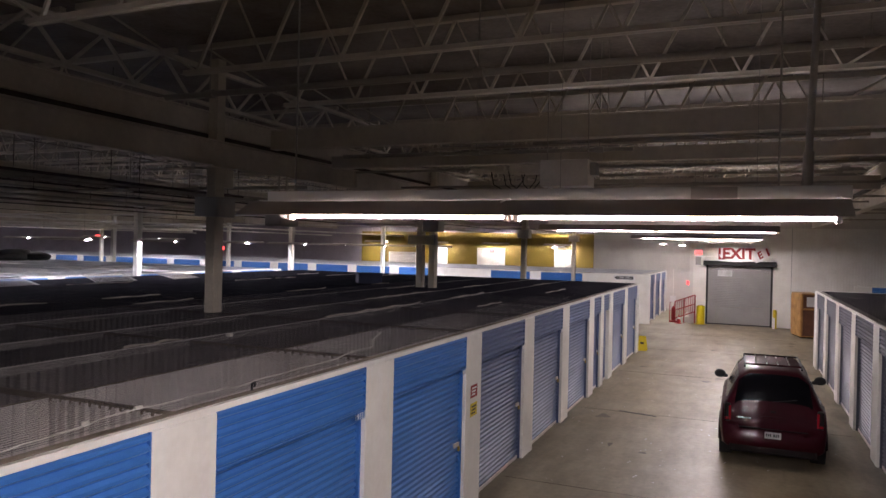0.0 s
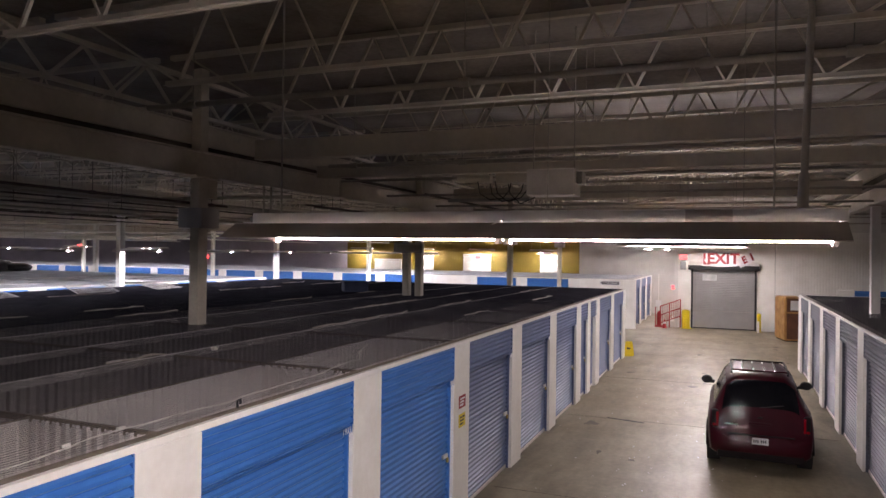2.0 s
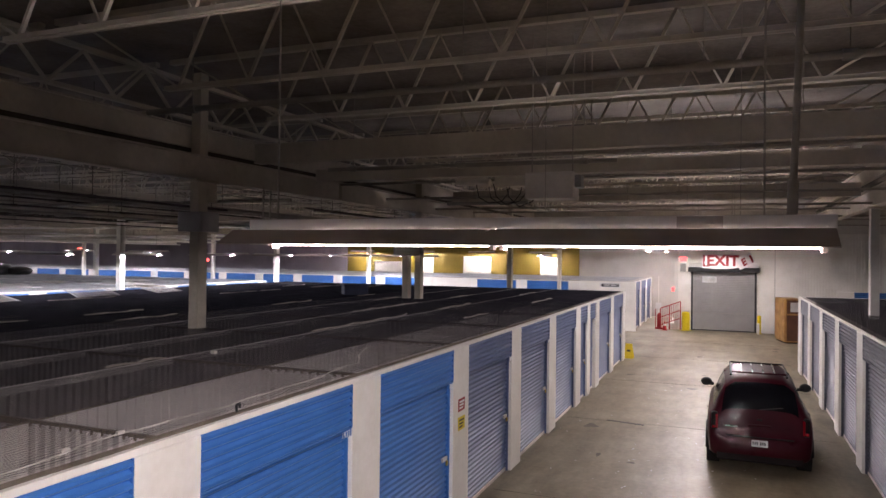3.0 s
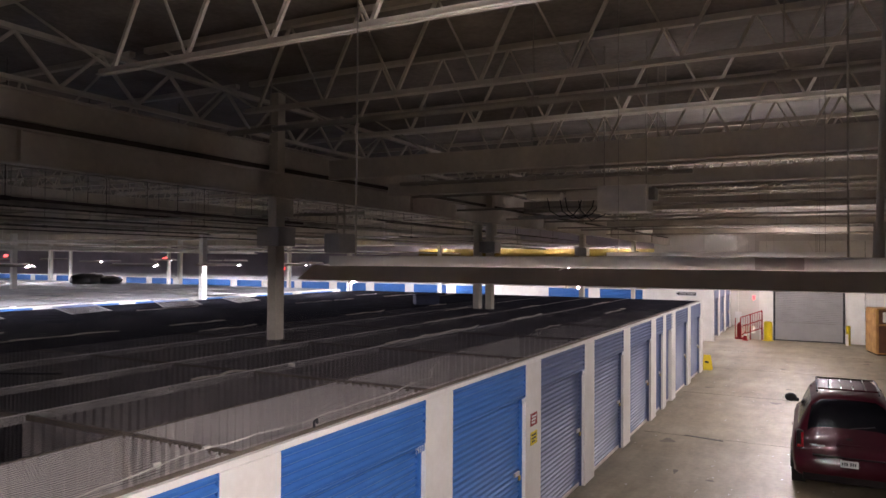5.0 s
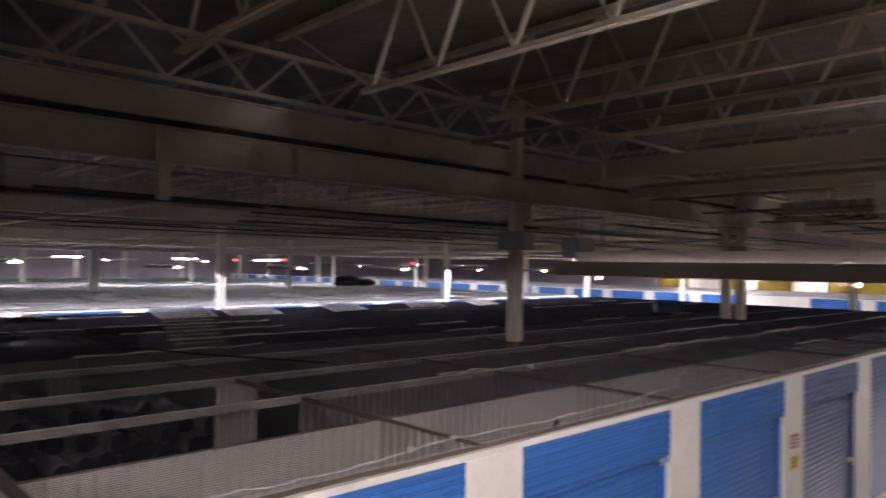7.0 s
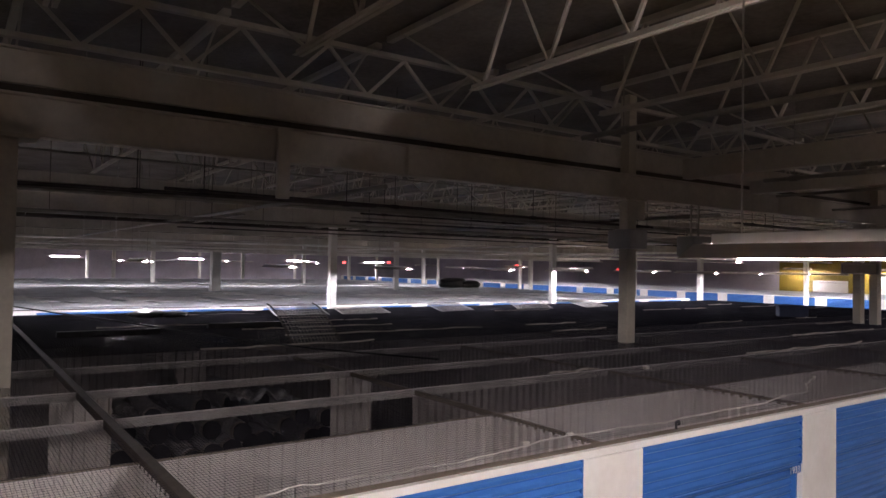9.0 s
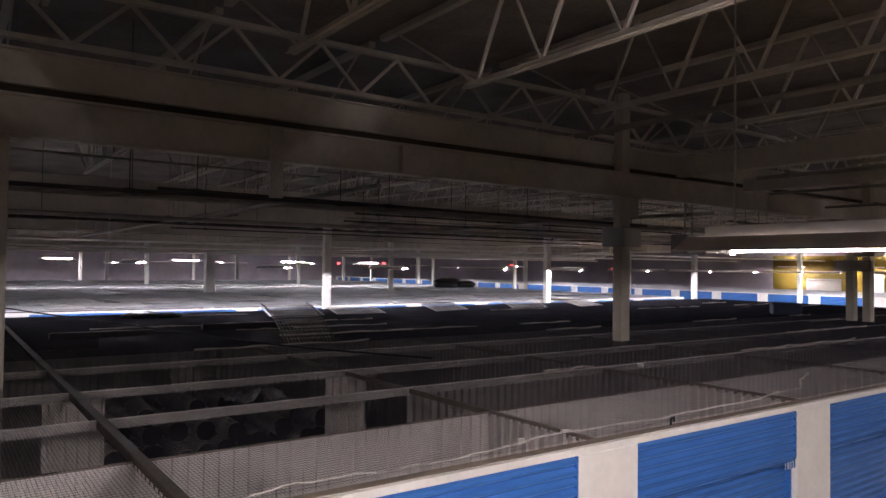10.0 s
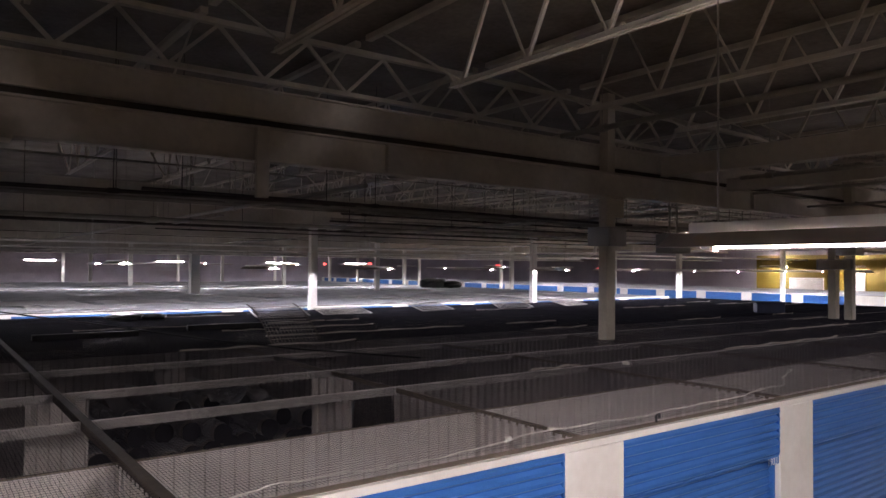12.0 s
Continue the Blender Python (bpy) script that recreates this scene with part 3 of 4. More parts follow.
strip_light((3.04, 14.1, 4.22), M["tube_dim"], "dim dusty fluorescent strip light hanging across the aisle", 0.002, lip=0.02)
fresh = strip_light((3.04, 20.5, 4.3), M["tube"], "fluorescent strip light hanging across the aisle", 0.035)
for y, z in ((27.0, 4.37), (33.5, 4.44), (39.5, 4.52)):
    copy_thing(fresh, pose(3.04, y, z))
for x, y in ((-0.6, 45.0), (0.2, 48.5)):
    copy_thing(fresh, pose(x, y, 4.4, 0, 0, 90))
strong = strip_light((-16.3, -3.2, 3.93), M["tube_strong"], "bright fluorescent strip light hanging over a far aisle", 0.0, 0.022)
wob = random.Random(4)
for k in range(1, 12):
    copy_thing(strong, pose(-16.3 + wob.uniform(-0.2, 0.2), -3.2 + 4.0 * k, 3.93 + wob.choice((0, 0, 0.0, 0.1))))
for k in range(9):
    copy_thing(strong, pose(-36.6, -3 + 5.5 * k, 3.93 + wob.choice((0, 0.1, 0.16))))
for k in range(9):
    copy_thing(strong, pose(-5 - 6.5 * k, 36.8, 3.95 + wob.choice((0, 0.1)), 0, 0, 90))
bare = strip_light((-57, 8.0, 4.3), M["tube_strong"], "bare fluorescent strip light hanging in a far aisle", 0.0, 0.012, 0.068)
bare.matrix_basis = pose(-57, 8.0, 4.3, 0, 0, 70)
for y in (-1, 17.5, 27, 35):
    copy_thing(bare, pose(-57, y, 4.3, 0, 0, 70))
for x in (-9.3, -14.3, -19.5, -25.0):
    copy_thing(fresh, pose(x, 54.0, 4.28))
for k in range(6):
    copy_thing(strong, pose(-66 + wob.uniform(-2, 2), 2 + 7.5 * k, 4.1, 0, 0, 90))

# ---------------------------------------------------------------- pipes and plant under the roof


def pipe(label, pts, r, couplings=(), hang=True, name="sprinkler_pipe", m="pipe"):
    p = thing(name, label, "pipe", "roof pipes", pts[0])
    o = Vector(pts[0])
    for a, b in zip(pts, pts[1:]):
        part("run", rod(bmesh.new(), Vector(a) - o, Vector(b) - o, r, 12), M[m], p, smooth=False)
    a, b = Vector(pts[0]), Vector(pts[1])
    for f in couplings:
        c = a.lerp(b, f) - o
        d = (b - a).normalized() * 0.07
        part("coupling", rod(bmesh.new(), c - d, c + d, r * 1.45, 12), M[m], p)
        if hang:
            part("hanger", rod(bmesh.new(), c, c + Vector((0, 0, 7.34 - a.z)), 0.008, 6), M[m], p)
    return p


pipe("beige sprinkler pipe with couplings under the joists", [(-4.4, 9.05, 6.2), (24, 9.05, 6.2)], 0.045, (0.03, 0.18, 0.28, 0.33, 0.45, 0.6))
pipe("beige sprinkler pipe along the cross beam", [(-3.0, 12.0, 5.62), (2.2, 12.0, 5.6)], 0.035, (0.1, 0.5, 0.9))
pipe("beige sprinkler pipe along the cross beam", [(0.6, 12.0, 5.74), (6.6, 12.0, 5.74)], 0.03, (0.2, 0.7))
for y, z in ((15.2, 5.7), (17.6, 5.55), (21.0, 5.5), (24.5, 5.6), (26.0, 5.45), (29.0, 5.5), (33.0, 5.45)):
    pipe("thin beige pipe under the roof", [(-4.6, y, z), (20, y, z)], 0.03, (0.1, 0.3, 0.5, 0.7))
# The farthest runs turn white, their lamplit paleness put into the colour.
for x, z in ((-8.5, 5.2), (-11.0, 5.35), (-13.5, 5.1), (-20.5, 4.75), (-27.0, 4.7), (-41.0, 4.7)):
    pipe("long beige pipe running below the far roof, whitened far off for lamplight", [(x, -10, z), (x, 50, z)], 0.045, tuple(i / 12 for i in range(1, 12)), m="white" if x < -20 else "pipe")
for y, z in ((6.0, 5.25), (14.5, 5.3), (24.0, 5.1), (33.0, 5.0)):
    pipe("long beige pipe crossing below the far roof, whitened far off for lamplight", [(-60, y, z), (-5.5, y, z)], 0.04, tuple(i / 10 for i in range(1, 10)), m="white" if y > 20 else "pipe")
far = random.Random(17)
for k in range(22):
    x, z, y = far.uniform(-16.5, -6.2), far.uniform(4.95, 5.75), far.uniform(-6, 24)
    L = far.uniform(6, 22)
    pipe("thin conduit under the far roof", [(x, y, z), (x + far.uniform(-0.5, 0.5), y + L, z + far.uniform(-0.05, 0.05))], far.choice((0.012, 0.018, 0.026)), (0.05, 0.35, 0.65, 0.95), name="conduit", m=far.choice(("pipe", "steel", "conduit")))
for k in range(12):
    y, z, x = far.uniform(3, 30), far.uniform(5.0, 5.7), far.uniform(-30, -12)
    pipe("thin conduit crossing under the far roof", [(x, y, z), (x + far.uniform(4, 9), y + far.uniform(-0.3, 0.3), z)], far.choice((0.012, 0.02)), (0.1, 0.5, 0.9), name="conduit", m=far.choice(("pipe", "steel")))
pipe("white main pipe hung under the far roof", [(-28.6, -10, 4.6), (-28.6, 36, 4.63)], 0.06, tuple(i / 14 for i in range(1, 14)), m="white")
pipe("bent white pipe beside a far column", [(-31, 30.6, 4.75), (-23, 30.6, 4.75), (-22.6, 30.6, 4.9), (-22.5, 30.6, 5.4)], 0.09, (0.2, 0.8), name="bent_pipe", m="white")
pipe("dark vertical conduit beside the strip light", [(4.0, 3.2, 4.222), (4.1, 3.2, 7.34)], 0.011, (0.012, 0.33, 0.66), hang=False, name="conduit", m="pipe")

unit = thing("roof_heater", "grey sheet metal heater box hung before the cross beam", "heater", "", (1.43, 10.9, 4.91))
part("casing", boxm(-0.35, 0.35, -0.22, 0.22, 0.0, 0.38, bevel=0.015), M["galv"], unit)
part("side_box", boxm(0.352, 0.44, -0.12, 0.12, 0.16, 0.34, bevel=0.01), M["duct"], unit)
part("outlet", boxm(-0.85, -0.352, -0.12, 0.12, 0.2, 0.34, bevel=0.02), M["steel"], unit)
part("flue", rod(bmesh.new(), (-0.95, 0, 0.27), (-1.5, 0.05, 0.30), 0.06, 12), M["steel"], unit)
for x in (-0.3, 0.3):
    part("hanger", rod(bmesh.new(), (x, 0, 0.38), (x, 0, 2.44), 0.01, 6), M["pipe"], unit)
for i, (x, y) in enumerate(((-0.95, -0.05), (-0.8, 0.08), (-0.66, -0.1), (-0.5, 0.02))):
    part("cable", tube_path(bmesh.new(), [(x - 0.2, y, 0.24), (x - 0.16, y, 0.05), (x, y, -0.04 - 0.02 * i), (x + 0.2, y, -0.02), (x + 0.3, y, 0.1), (x + 0.33, y, 0.24)], 0.008), M["black"], unit)
part("cable_tray", boxm(-1.7, -0.4, 0.14, 0.2, -0.05, 0.0), M["duct"], unit)
unit = thing("hanging_speaker", "dark box hung on rods below the girder", "speaker", "", (-5.0, 12.9, 4.35))
part("case", boxm(-0.2, 0.2, -0.32, 0.32, 0, 0.4, bevel=0.03), M["duct"], unit)
for y in (-0.12, 0.12):
    part("rod", rod(bmesh.new(), (0, y, 0.4), (0, y, 1.03), 0.02, 6), M["pipe"], unit)
strut = tagged(part("drop_strut", boxm(-4.935, -4.86, 4.04, 4.2, 4.9, 5.8), M["steel"]), "short beige steel strut hanging under the girder", "strut")

# ---------------------------------------------------------------- back wall and aisle end
sh = thing("loading_door", "closed grey ribbed roller shutter in a dark frame", "door", "", (3.6, YB + 0.1, 0))
part("curtain", sheet(bmesh.new(), ribs(2.35, 0.095, 0.016), -1.68, 1.68, lambda u, d, a: (a, -d, 1.0 + u), 0.01), M["shutter"], sh)
part("lower_panel", boxm(-1.68, 1.68, -0.03, 0.0, 0.06, 0.99, bevel=0.004), M["shutter"], sh, "smooth lower shutter panel")
part("bottom_bar", boxm(-1.68, 1.68, -0.05, 0.0, 0.0, 0.06), M["black"], sh)
part("hood", boxm(-1.85, 1.85, -0.45, -0.1, 3.3, 3.56, bevel=0.02), M["black"], sh)
part("hood_cover", boxm(-1.8, 1.8, -0.3, -0.1, 3.57, 3.78, bevel=0.02), M["greywhite"], sh)
for x in (-1.7, 1.6):
    part("guide", boxm(x, x + 0.1, -0.16, -0.102, 0, 3.3), M["black"], sh)
# Flat pale plate stands for a light-grey sheet hanging on the shutter.
hung_sheet = part("vision_pane", boxm(-1.1, -0.35, -0.034, -0.028, 2.7, 3.05), M["plate"], sh)


def bollard(x, y, h=1.0, w=0.1):
    b = thing("bollard", "yellow painted steel bollard guarding the loading door", "bollard", "bollards", (x, y, 0))
    part("post", rod(bmesh.new(), (0, 0, 0), (0, 0, h), w, 16), M["yellow"], b)
    part("cap", rod(bmesh.new(), (0, 0, h), (0, 0, h + 0.05), w, 16, w * 0.5), M["yellow"], b)
    part("base", rod(bmesh.new(), (0, 0, 0), (0, 0, 0.015), w * 1.5, 16), M["yellow"], b)


bollard(1.66, 42.8, 1.0, 0.21)
bollard(5.42, 42.7, 0.95, 0.1)
tagged(part("white_post", boxm(5.3, 5.42, 42.3, 42.42, 0, 0.6, bevel=0.01), M["white"]), "short white post beside the loading door", "post")

rail = thing("ramp_railing", "red painted tubular railing beside a sloping ramp", "railing", "", (0.3, 42.7, 0), -72)
for y in (0, 0.5, 1.1):
    part("post", rod(bmesh.new(), (0, y, 0), (0, y, 1.2 + 0.36 * y), 0.032, 10), M["red"], rail)
for z in (0.25, 0.7, 1.2):
    part("bar", rod(bmesh.new(), (0, 0, z), (0, 1.1, z + 0.36 * 1.1), 0.028, 10), M["red"], rail)
for k in range(1, 9):
    y = 0.122 * k
    part("baluster", rod(bmesh.new(), (0, y, 0.25 + 0.36 * y), (0, y, 1.2 + 0.36 * y), 0.013, 6), M["red"], rail)
cone = thing("traffic_cone", "small orange traffic cone beside the ramp railing", "cone", "", (0.55, 42.35, 0))
part("base", boxm(-0.16, 0.16, -0.16, 0.16, 0, 0.03, bevel=0.008), M["red"], cone)
part("body", rod(bmesh.new(), (0, 0, 0.03), (0, 0, 0.5), 0.12, 16, 0.025), M["red"], cone)
part("band", rod(bmesh.new(), (0, 0, 0.26), (0, 0, 0.36), 0.078, 16, 0.058), M["vinyl"], cone, "white reflective band")
curb = tagged(part("ramp_curb", boxm(0.62, 0.98, 43.5, 51.9, 0, 0.3), M["greywhite"]), "grey painted ramp edge", "curb", kind="structure")
truck = thing("extinguisher_stand", "red extinguisher stand with a white card and tall pole", "stand", "", (0.2, 43.0, 0))
part("base", boxm(-0.22, 0.22, -0.18, 0.18, 0, 0.1, bevel=0.02), M["red"], truck)
part("cylinder", rod(bmesh.new(), (0, 0, 0.1), (0, 0, 0.8), 0.12, 14), M["red"], truck)
part("neck", rod(bmesh.new(), (0, 0, 0.8), (0, 0, 0.92), 0.12, 14, 0.03), M["red"], truck)
part("side_frame", tube_path(bmesh.new(), [(-0.2, 0, 0.1), (-0.2, 0, 1.1), (-0.05, 0, 1.25), (0.12, 0, 1.25)], 0.025), M["red"], truck)
part("pole", rod(bmesh.new(), (-0.05, 0.1, 0.1), (-0.05, 0.1, 3.0), 0.02, 8), M["white"], truck)
part("card", boxm(-0.2, 0.12, -0.03, -0.02, 1.15, 1.5), M["vinyl"], truck, "white notice card")


def exit_lamp(x, y, z, w=0.42, h=0.26, rz=0.0):
    e = thing("exit_lamp", "glowing red exit lamp box on the wall", "lamp", "exit lamps", (x, y, z), rz)
    part("body", boxm(-w / 2, w / 2, -0.06, 0.0, -h / 2, h / 2, bevel=0.008), M["plate"], e)
    part("lens", boxm(-w / 2 + 0.03, w / 2 - 0.03, -0.066, -0.061, -h / 2 + 0.03, h / 2 - 0.03), M["red_glow"], e, "glowing red lens")


exit_lamp(1.47, 43.2, 4.0, 0.42, 0.28)
exit_lamp(0.45, 51.97, 1.9, 0.45, 0.32)
exit_lamp(-14.9, 54.97, 3.8, 0.5, 0.4)
for x, y, z in ((-36.5, 47, 4.0), (-33, 44, 3.5), (-42, 40.5, 4.2), (-70, 44.5, 4.4), (-73, 40, 4.3)):
    e = thing("hanging_exit_lamp", "glowing red exit lamp hung under the far roof", "lamp", "exit lamps", (x, y, z), 40)
    part("body", boxm(-0.22, 0.22, -0.05, 0.05, -0.14, 0.14, bevel=0.01), M["plate"], e)
    part("lens", boxm(-0.18, 0.18, -0.056, -0.051, -0.1, 0.1), M["red_glow"], e)
    part("rod", rod(bmesh.new(), (0, 0, 0.14), (0, 0, 7.34 - z), 0.012, 6), M["pipe"], e)
# White ribbed panels stand for the bright lit rectangles on the yellow wall.
for x0, x1, top in ((-16.1, -13.9, 3.8), (-9.7, -8.4, 3.8), (-20.1, -18.9, 3.8), (-24.2, -21.8, 3.3)):
    wd = thing("white_roller_door", "white ribbed panel in place of a bright patch on the yellow wall", "door", "white doors", ((x0 + x1) / 2, 54.98, 0))
    hw = (x1 - x0) / 2
    part("curtain", sheet(bmesh.new(), ribs(top, 0.12, 0.015), -hw, hw, lambda u, d, a: (a, -0.04 - d, 0.05 + u), 0.01), M["white"], wd)
    part("head", boxm(-hw - 0.08, hw + 0.08, -0.12, 0.0, top + 0.06, top + 0.18, bevel=0.01), M["white"], wd)
    for sx in (-1, 1):
        part("guide", boxm(sx * (hw + 0.04) - 0.04, sx * (hw + 0.04) + 0.04, -0.09, 0.0, 0, top + 0.06), M["white"], wd)
wall_box = tagged(part("wall_box", boxm(1.32, 1.62, 43.1, 43.2, 3.3, 3.75, bevel=0.01), M["duct"]), "grey control box on the wall by the loading door", "box")


def banner(x, y, z, w, h, rz, full, lean=0.0, top=0.0):
    b = thing("exit_banner", "white vinyl exit banner with red letters hung over the aisle", "banner", "exit banners", (x, y, z), rz)
    bm = bmesh.new()
    nseg = 12
    prof = [(-w / 2 + w * i / nseg, 0.03 * math.sin(i / nseg * math.pi) + 0.01 * math.sin(i * 1.7)) for i in range(nseg + 1)]
    sheet(bm, prof, -h / 2, h / 2, lambda u, d, a: (u, -d, a - 0.03 * math.sin((u / w + 0.5) * math.pi)), 0.004)
    part("sheet", bm, M["vinyl"], b)
    if full:
        text_mesh("EXIT", h * 0.98, M["redink"], b, "lettering", pose(0.12, -0.055, -0.02, 90), bold=0.02)
        bm = bmesh.new()
        x0 = -w / 2 + 0.14
        part("arrow_panel", boxm(x0 - 0.12, x0 + 0.12, -0.040, -0.034, -h * 0.42, h * 0.36), M["redink"], b, "red panel behind the arrow")
        box(bm, x0 - 0.035, x0 + 0.035, -0.047, -0.041, -0.05, h * 0.36)
        vs = [bm.verts.new((x0 + dx, yy, zz)) for yy in (-0.047, -0.041) for dx, zz in ((-0.10, -0.05), (0.10, -0.05), (0, -0.2))]
        for f in ((0, 1, 2), (3, 5, 4), (0, 3, 4, 1), (1, 4, 5, 2), (2, 5, 3, 0)):
            bm.faces.new([vs[i] for i in f])
        part("arrow", bm, M["vinyl"], b)
    else:
        text_mesh("E", h * 0.9, M["redink"], b, "lettering", pose(-0.1, -0.055, -0.02, 90), bold=0.015)
        part("stripe", boxm(0.2, 0.28, -0.047, -0.043, -0.2, 0.1), M["redink"], b)
    for s in (-1, 1):
        part("cord", rod(bmesh.new(), (s * w / 2, 0, h / 2), (s * w / 2 + lean, 0, 7.36 - z if full else top), 0.006, 6), M["cord"], b)
    return b


banner(3.52, 29.3, 3.99, 1.2, 0.56, 0, True)
bn = banner(4.36, 29.8, 4.04, 0.7, 0.42, 0, False, 0.0, 4.05)
bn.matrix_basis = pose(4.42, 29.6, 4.0, 0, -28, 35)

cr = thing("wooden_cabinet", "tall brown wooden cabinet standing against the cladding", "cabinet", "", (6.66, 39.5, 0), 12)
part("carcass", boxm(-0.42, 0.42, -0.8, 0.8, 0.06, 2.15, bevel=0.01), M["wood"], cr)
part("front_panel", boxm(-0.46, -0.425, -0.76, 0.76, 0.1, 2.1, bevel=0.006), M["wood"], cr)
part("plinth", boxm(-0.4, 0.4, -0.76, 0.76, 0, 0.06), M["cartrim"], cr)
# Darker wood puts the shade of the open end into the panel.
part("end_panel", boxm(-0.36, 0.36, -0.82, -0.803, 0.12, 2.08, bevel=0.004), M["wood_shaded"], cr, "dark brown end panel standing for the shaded open end")
for x in (-0.395, 0.395):
    part("corner_post", boxm(x - 0.035, x + 0.035, -0.84, -0.803, 0.06, 2.15, bevel=0.005), M["wood"], cr)
part("cross_rail", boxm(-0.355, 0.355, -0.838, -0.822, 1.36, 1.44, bevel=0.004), M["wood"], cr)
part("notice", boxm(-0.2, 0.3, -0.838, -0.824, 1.52, 1.98), M["vinyl"], cr, "white paper notice")

w = thing("wet_floor_sign", "yellow plastic folding wet floor sign", "sign", "", (0.13, 30.2, 0))
for s in (-1, 1):
    bm = bmesh.new()
    v = [bm.verts.new((x, s * y0 + dy, z)) for dy in (-0.008, 0.008) for x, y0, z in ((-0.19, 0.16, 0), (0.19, 0.16, 0), (0.13, 0.02, 0.58), (-0.13, 0.02, 0.58))]
    for f in ((0, 1, 2, 3), (7, 6, 5, 4), (0, 4, 5, 1), (1, 5, 6, 2), (2, 6, 7, 3), (3, 7, 4, 0)):
        bm.faces.new([v[i] for i in f])
    part("panel", bm, M["yellow"], w)
part("printed_bar", bar(bmesh.new(), (-0.07, -0.098, 0.3), (0.07, -0.098, 0.3), 0.01, 0.08), M["ink"], w)

ow = thing("one_way_sign", "white one way sign with a black arrow on the storage front", "sign", "", (-2.27, 40.86, 2.5))
part("board", boxm(-0.56, 0.56, -0.03, -0.015, -0.13, 0.13), M["vinyl"], ow)
bm = bmesh.new()
vs = [bm.verts.new((x, y, z)) for y in (-0.036, -0.031) for x, z in ((-0.53, 0), (-0.36, 0.11), (-0.36, 0.085), (0.5, 0.085), (0.5, -0.085), (-0.36, -0.085), (-0.36, -0.11))]
bm.faces.new(vs[:7]), bm.faces.new(vs[7:][::-1])
for i in range(7):
    bm.faces.new((vs[i], vs[(i + 1) % 7], vs[7 + (i + 1) % 7], vs[7 + i]))
part("arrow", bm, M["ink"], ow)
text_mesh("ONE WAY", 0.17, M["vinyl"], ow, "lettering", pose(0.04, -0.038, 0, 90))

for z0, z1, m, lab in ((1.69, 1.88, "redink", "small red notice with white print on a post"), (1.40, 1.60, "yellow", "small yellow notice with dark print on a post")):
    sg = thing("post_notice", lab, "sign", "post notices", (0.022, 11.0, (z0 + z1) / 2))
    hh = (z1 - z0) / 2
    part("board", boxm(0.0, 0.006, -0.14, 0.14, -hh, hh), M[m], sg)
    for k in range(3):
        zz = hh * (0.5 - 0.5 * k)
        part("print_bar", boxm(0.0065, 0.009, -0.1, 0.1 - 0.03 * k, zz - 0.013, zz + 0.013), M["vinyl" if m == "redink" else "ink"], sg)

nm = thing("unit_number", "white unit number on the blue door header", "sign", "", (0.022, Y0 + PITCH / 2 + DW / 2 - 0.15, 2.14))
text_mesh("1933", 0.095, M["vinyl"], nm, "lettering", pose(0.004, 0, 0, 90, 0, 90))
for k in (-2, -1, 1, 2, 3, 4, 5):
    nb = thing("unit_number", "small white number tag on a blue door header", "sign", "unit numbers", (0.023, Y0 + (k + 0.5) * PITCH + DW / 2 - 0.09, 2.14))
    part("digit_bar", boxm(0.0, 0.003, -0.07, 0.07, -0.03, 0.03), M["vinyl"], nb)

# ---------------------------------------------------------------- the car


def loft(bm, sections, cap=True):
    """Closed rings of equal length joined one after the other."""
    rings = [[bm.verts.new(p) for p in sec] for sec in sections]
    k = len(rings[0])
    for a, b in zip(rings, rings[1:]):
        for i in range(k):
            bm.faces.new((a[i], a[(i + 1) % k], b[(i + 1) % k], b[i]))
    if cap:
        bm.faces.new(rings[0][::-1])
        bm.faces.new(rings[-1])
    return bm


def between(keys, y):
    """Smooth values at y out of rows (y, values...)."""
    for a, b in zip(keys, keys[1:]):
        if a[0] <= y <= b[0]:
            f = (y - a[0]) / (b[0] - a[0])
            return [p + (q - p) * f for p, q in zip(a[1:], b[1:])]
    return list(keys[-1][1:])


# along the car: y, roof height, roof half width, belt height, belt half width, widest half width, sill height
SHAPE = [(0.0, 0.70, 0.50, 0.68, 0.62, 0.66, 0.46), (0.03, 0.745, 0.55, 0.72, 0.70, 0.77, 0.42), (0.09, 0.775, 0.60, 0.74, 0.76, 0.85, 0.38), (0.105, 0.90, 0.62, 0.84, 0.775, 0.865, 0.36),
         (0.13, 1.10, 0.63, 1.0, 0.78, 0.88, 0.35), (0.17, 1.235, 0.63, 1.11, 0.79, 0.89, 0.34), (0.24, 1.46, 0.60, 1.14, 0.81, 0.905, 0.33), (0.315, 1.655, 0.56, 1.15, 0.82, 0.915, 0.32),
         (0.37, 1.735, 0.55, 1.15, 0.825, 0.92, 0.32), (0.46, 1.785, 0.55, 1.15, 0.83, 0.925, 0.32), (0.8, 1.81, 0.56, 1.15, 0.84, 0.935, 0.31), (1.6, 1.83, 0.58, 1.14, 0.85, 0.94, 0.31),
         (2.3, 1.81, 0.58, 1.13, 0.85, 0.94, 0.31), (2.6, 1.76, 0.57, 1.12, 0.85, 0.94, 0.31), (3.25, 1.27, 0.62, 1.10, 0.84, 0.935, 0.31), (3.45, 1.15, 0.66, 1.08, 0.82, 0.93, 0.31),
         (4.2, 1.06, 0.62, 0.98, 0.78, 0.90, 0.32), (4.6, 0.95, 0.55, 0.86, 0.72, 0.84, 0.36), (4.76, 0.80, 0.48, 0.74, 0.62, 0.74, 0.44)]


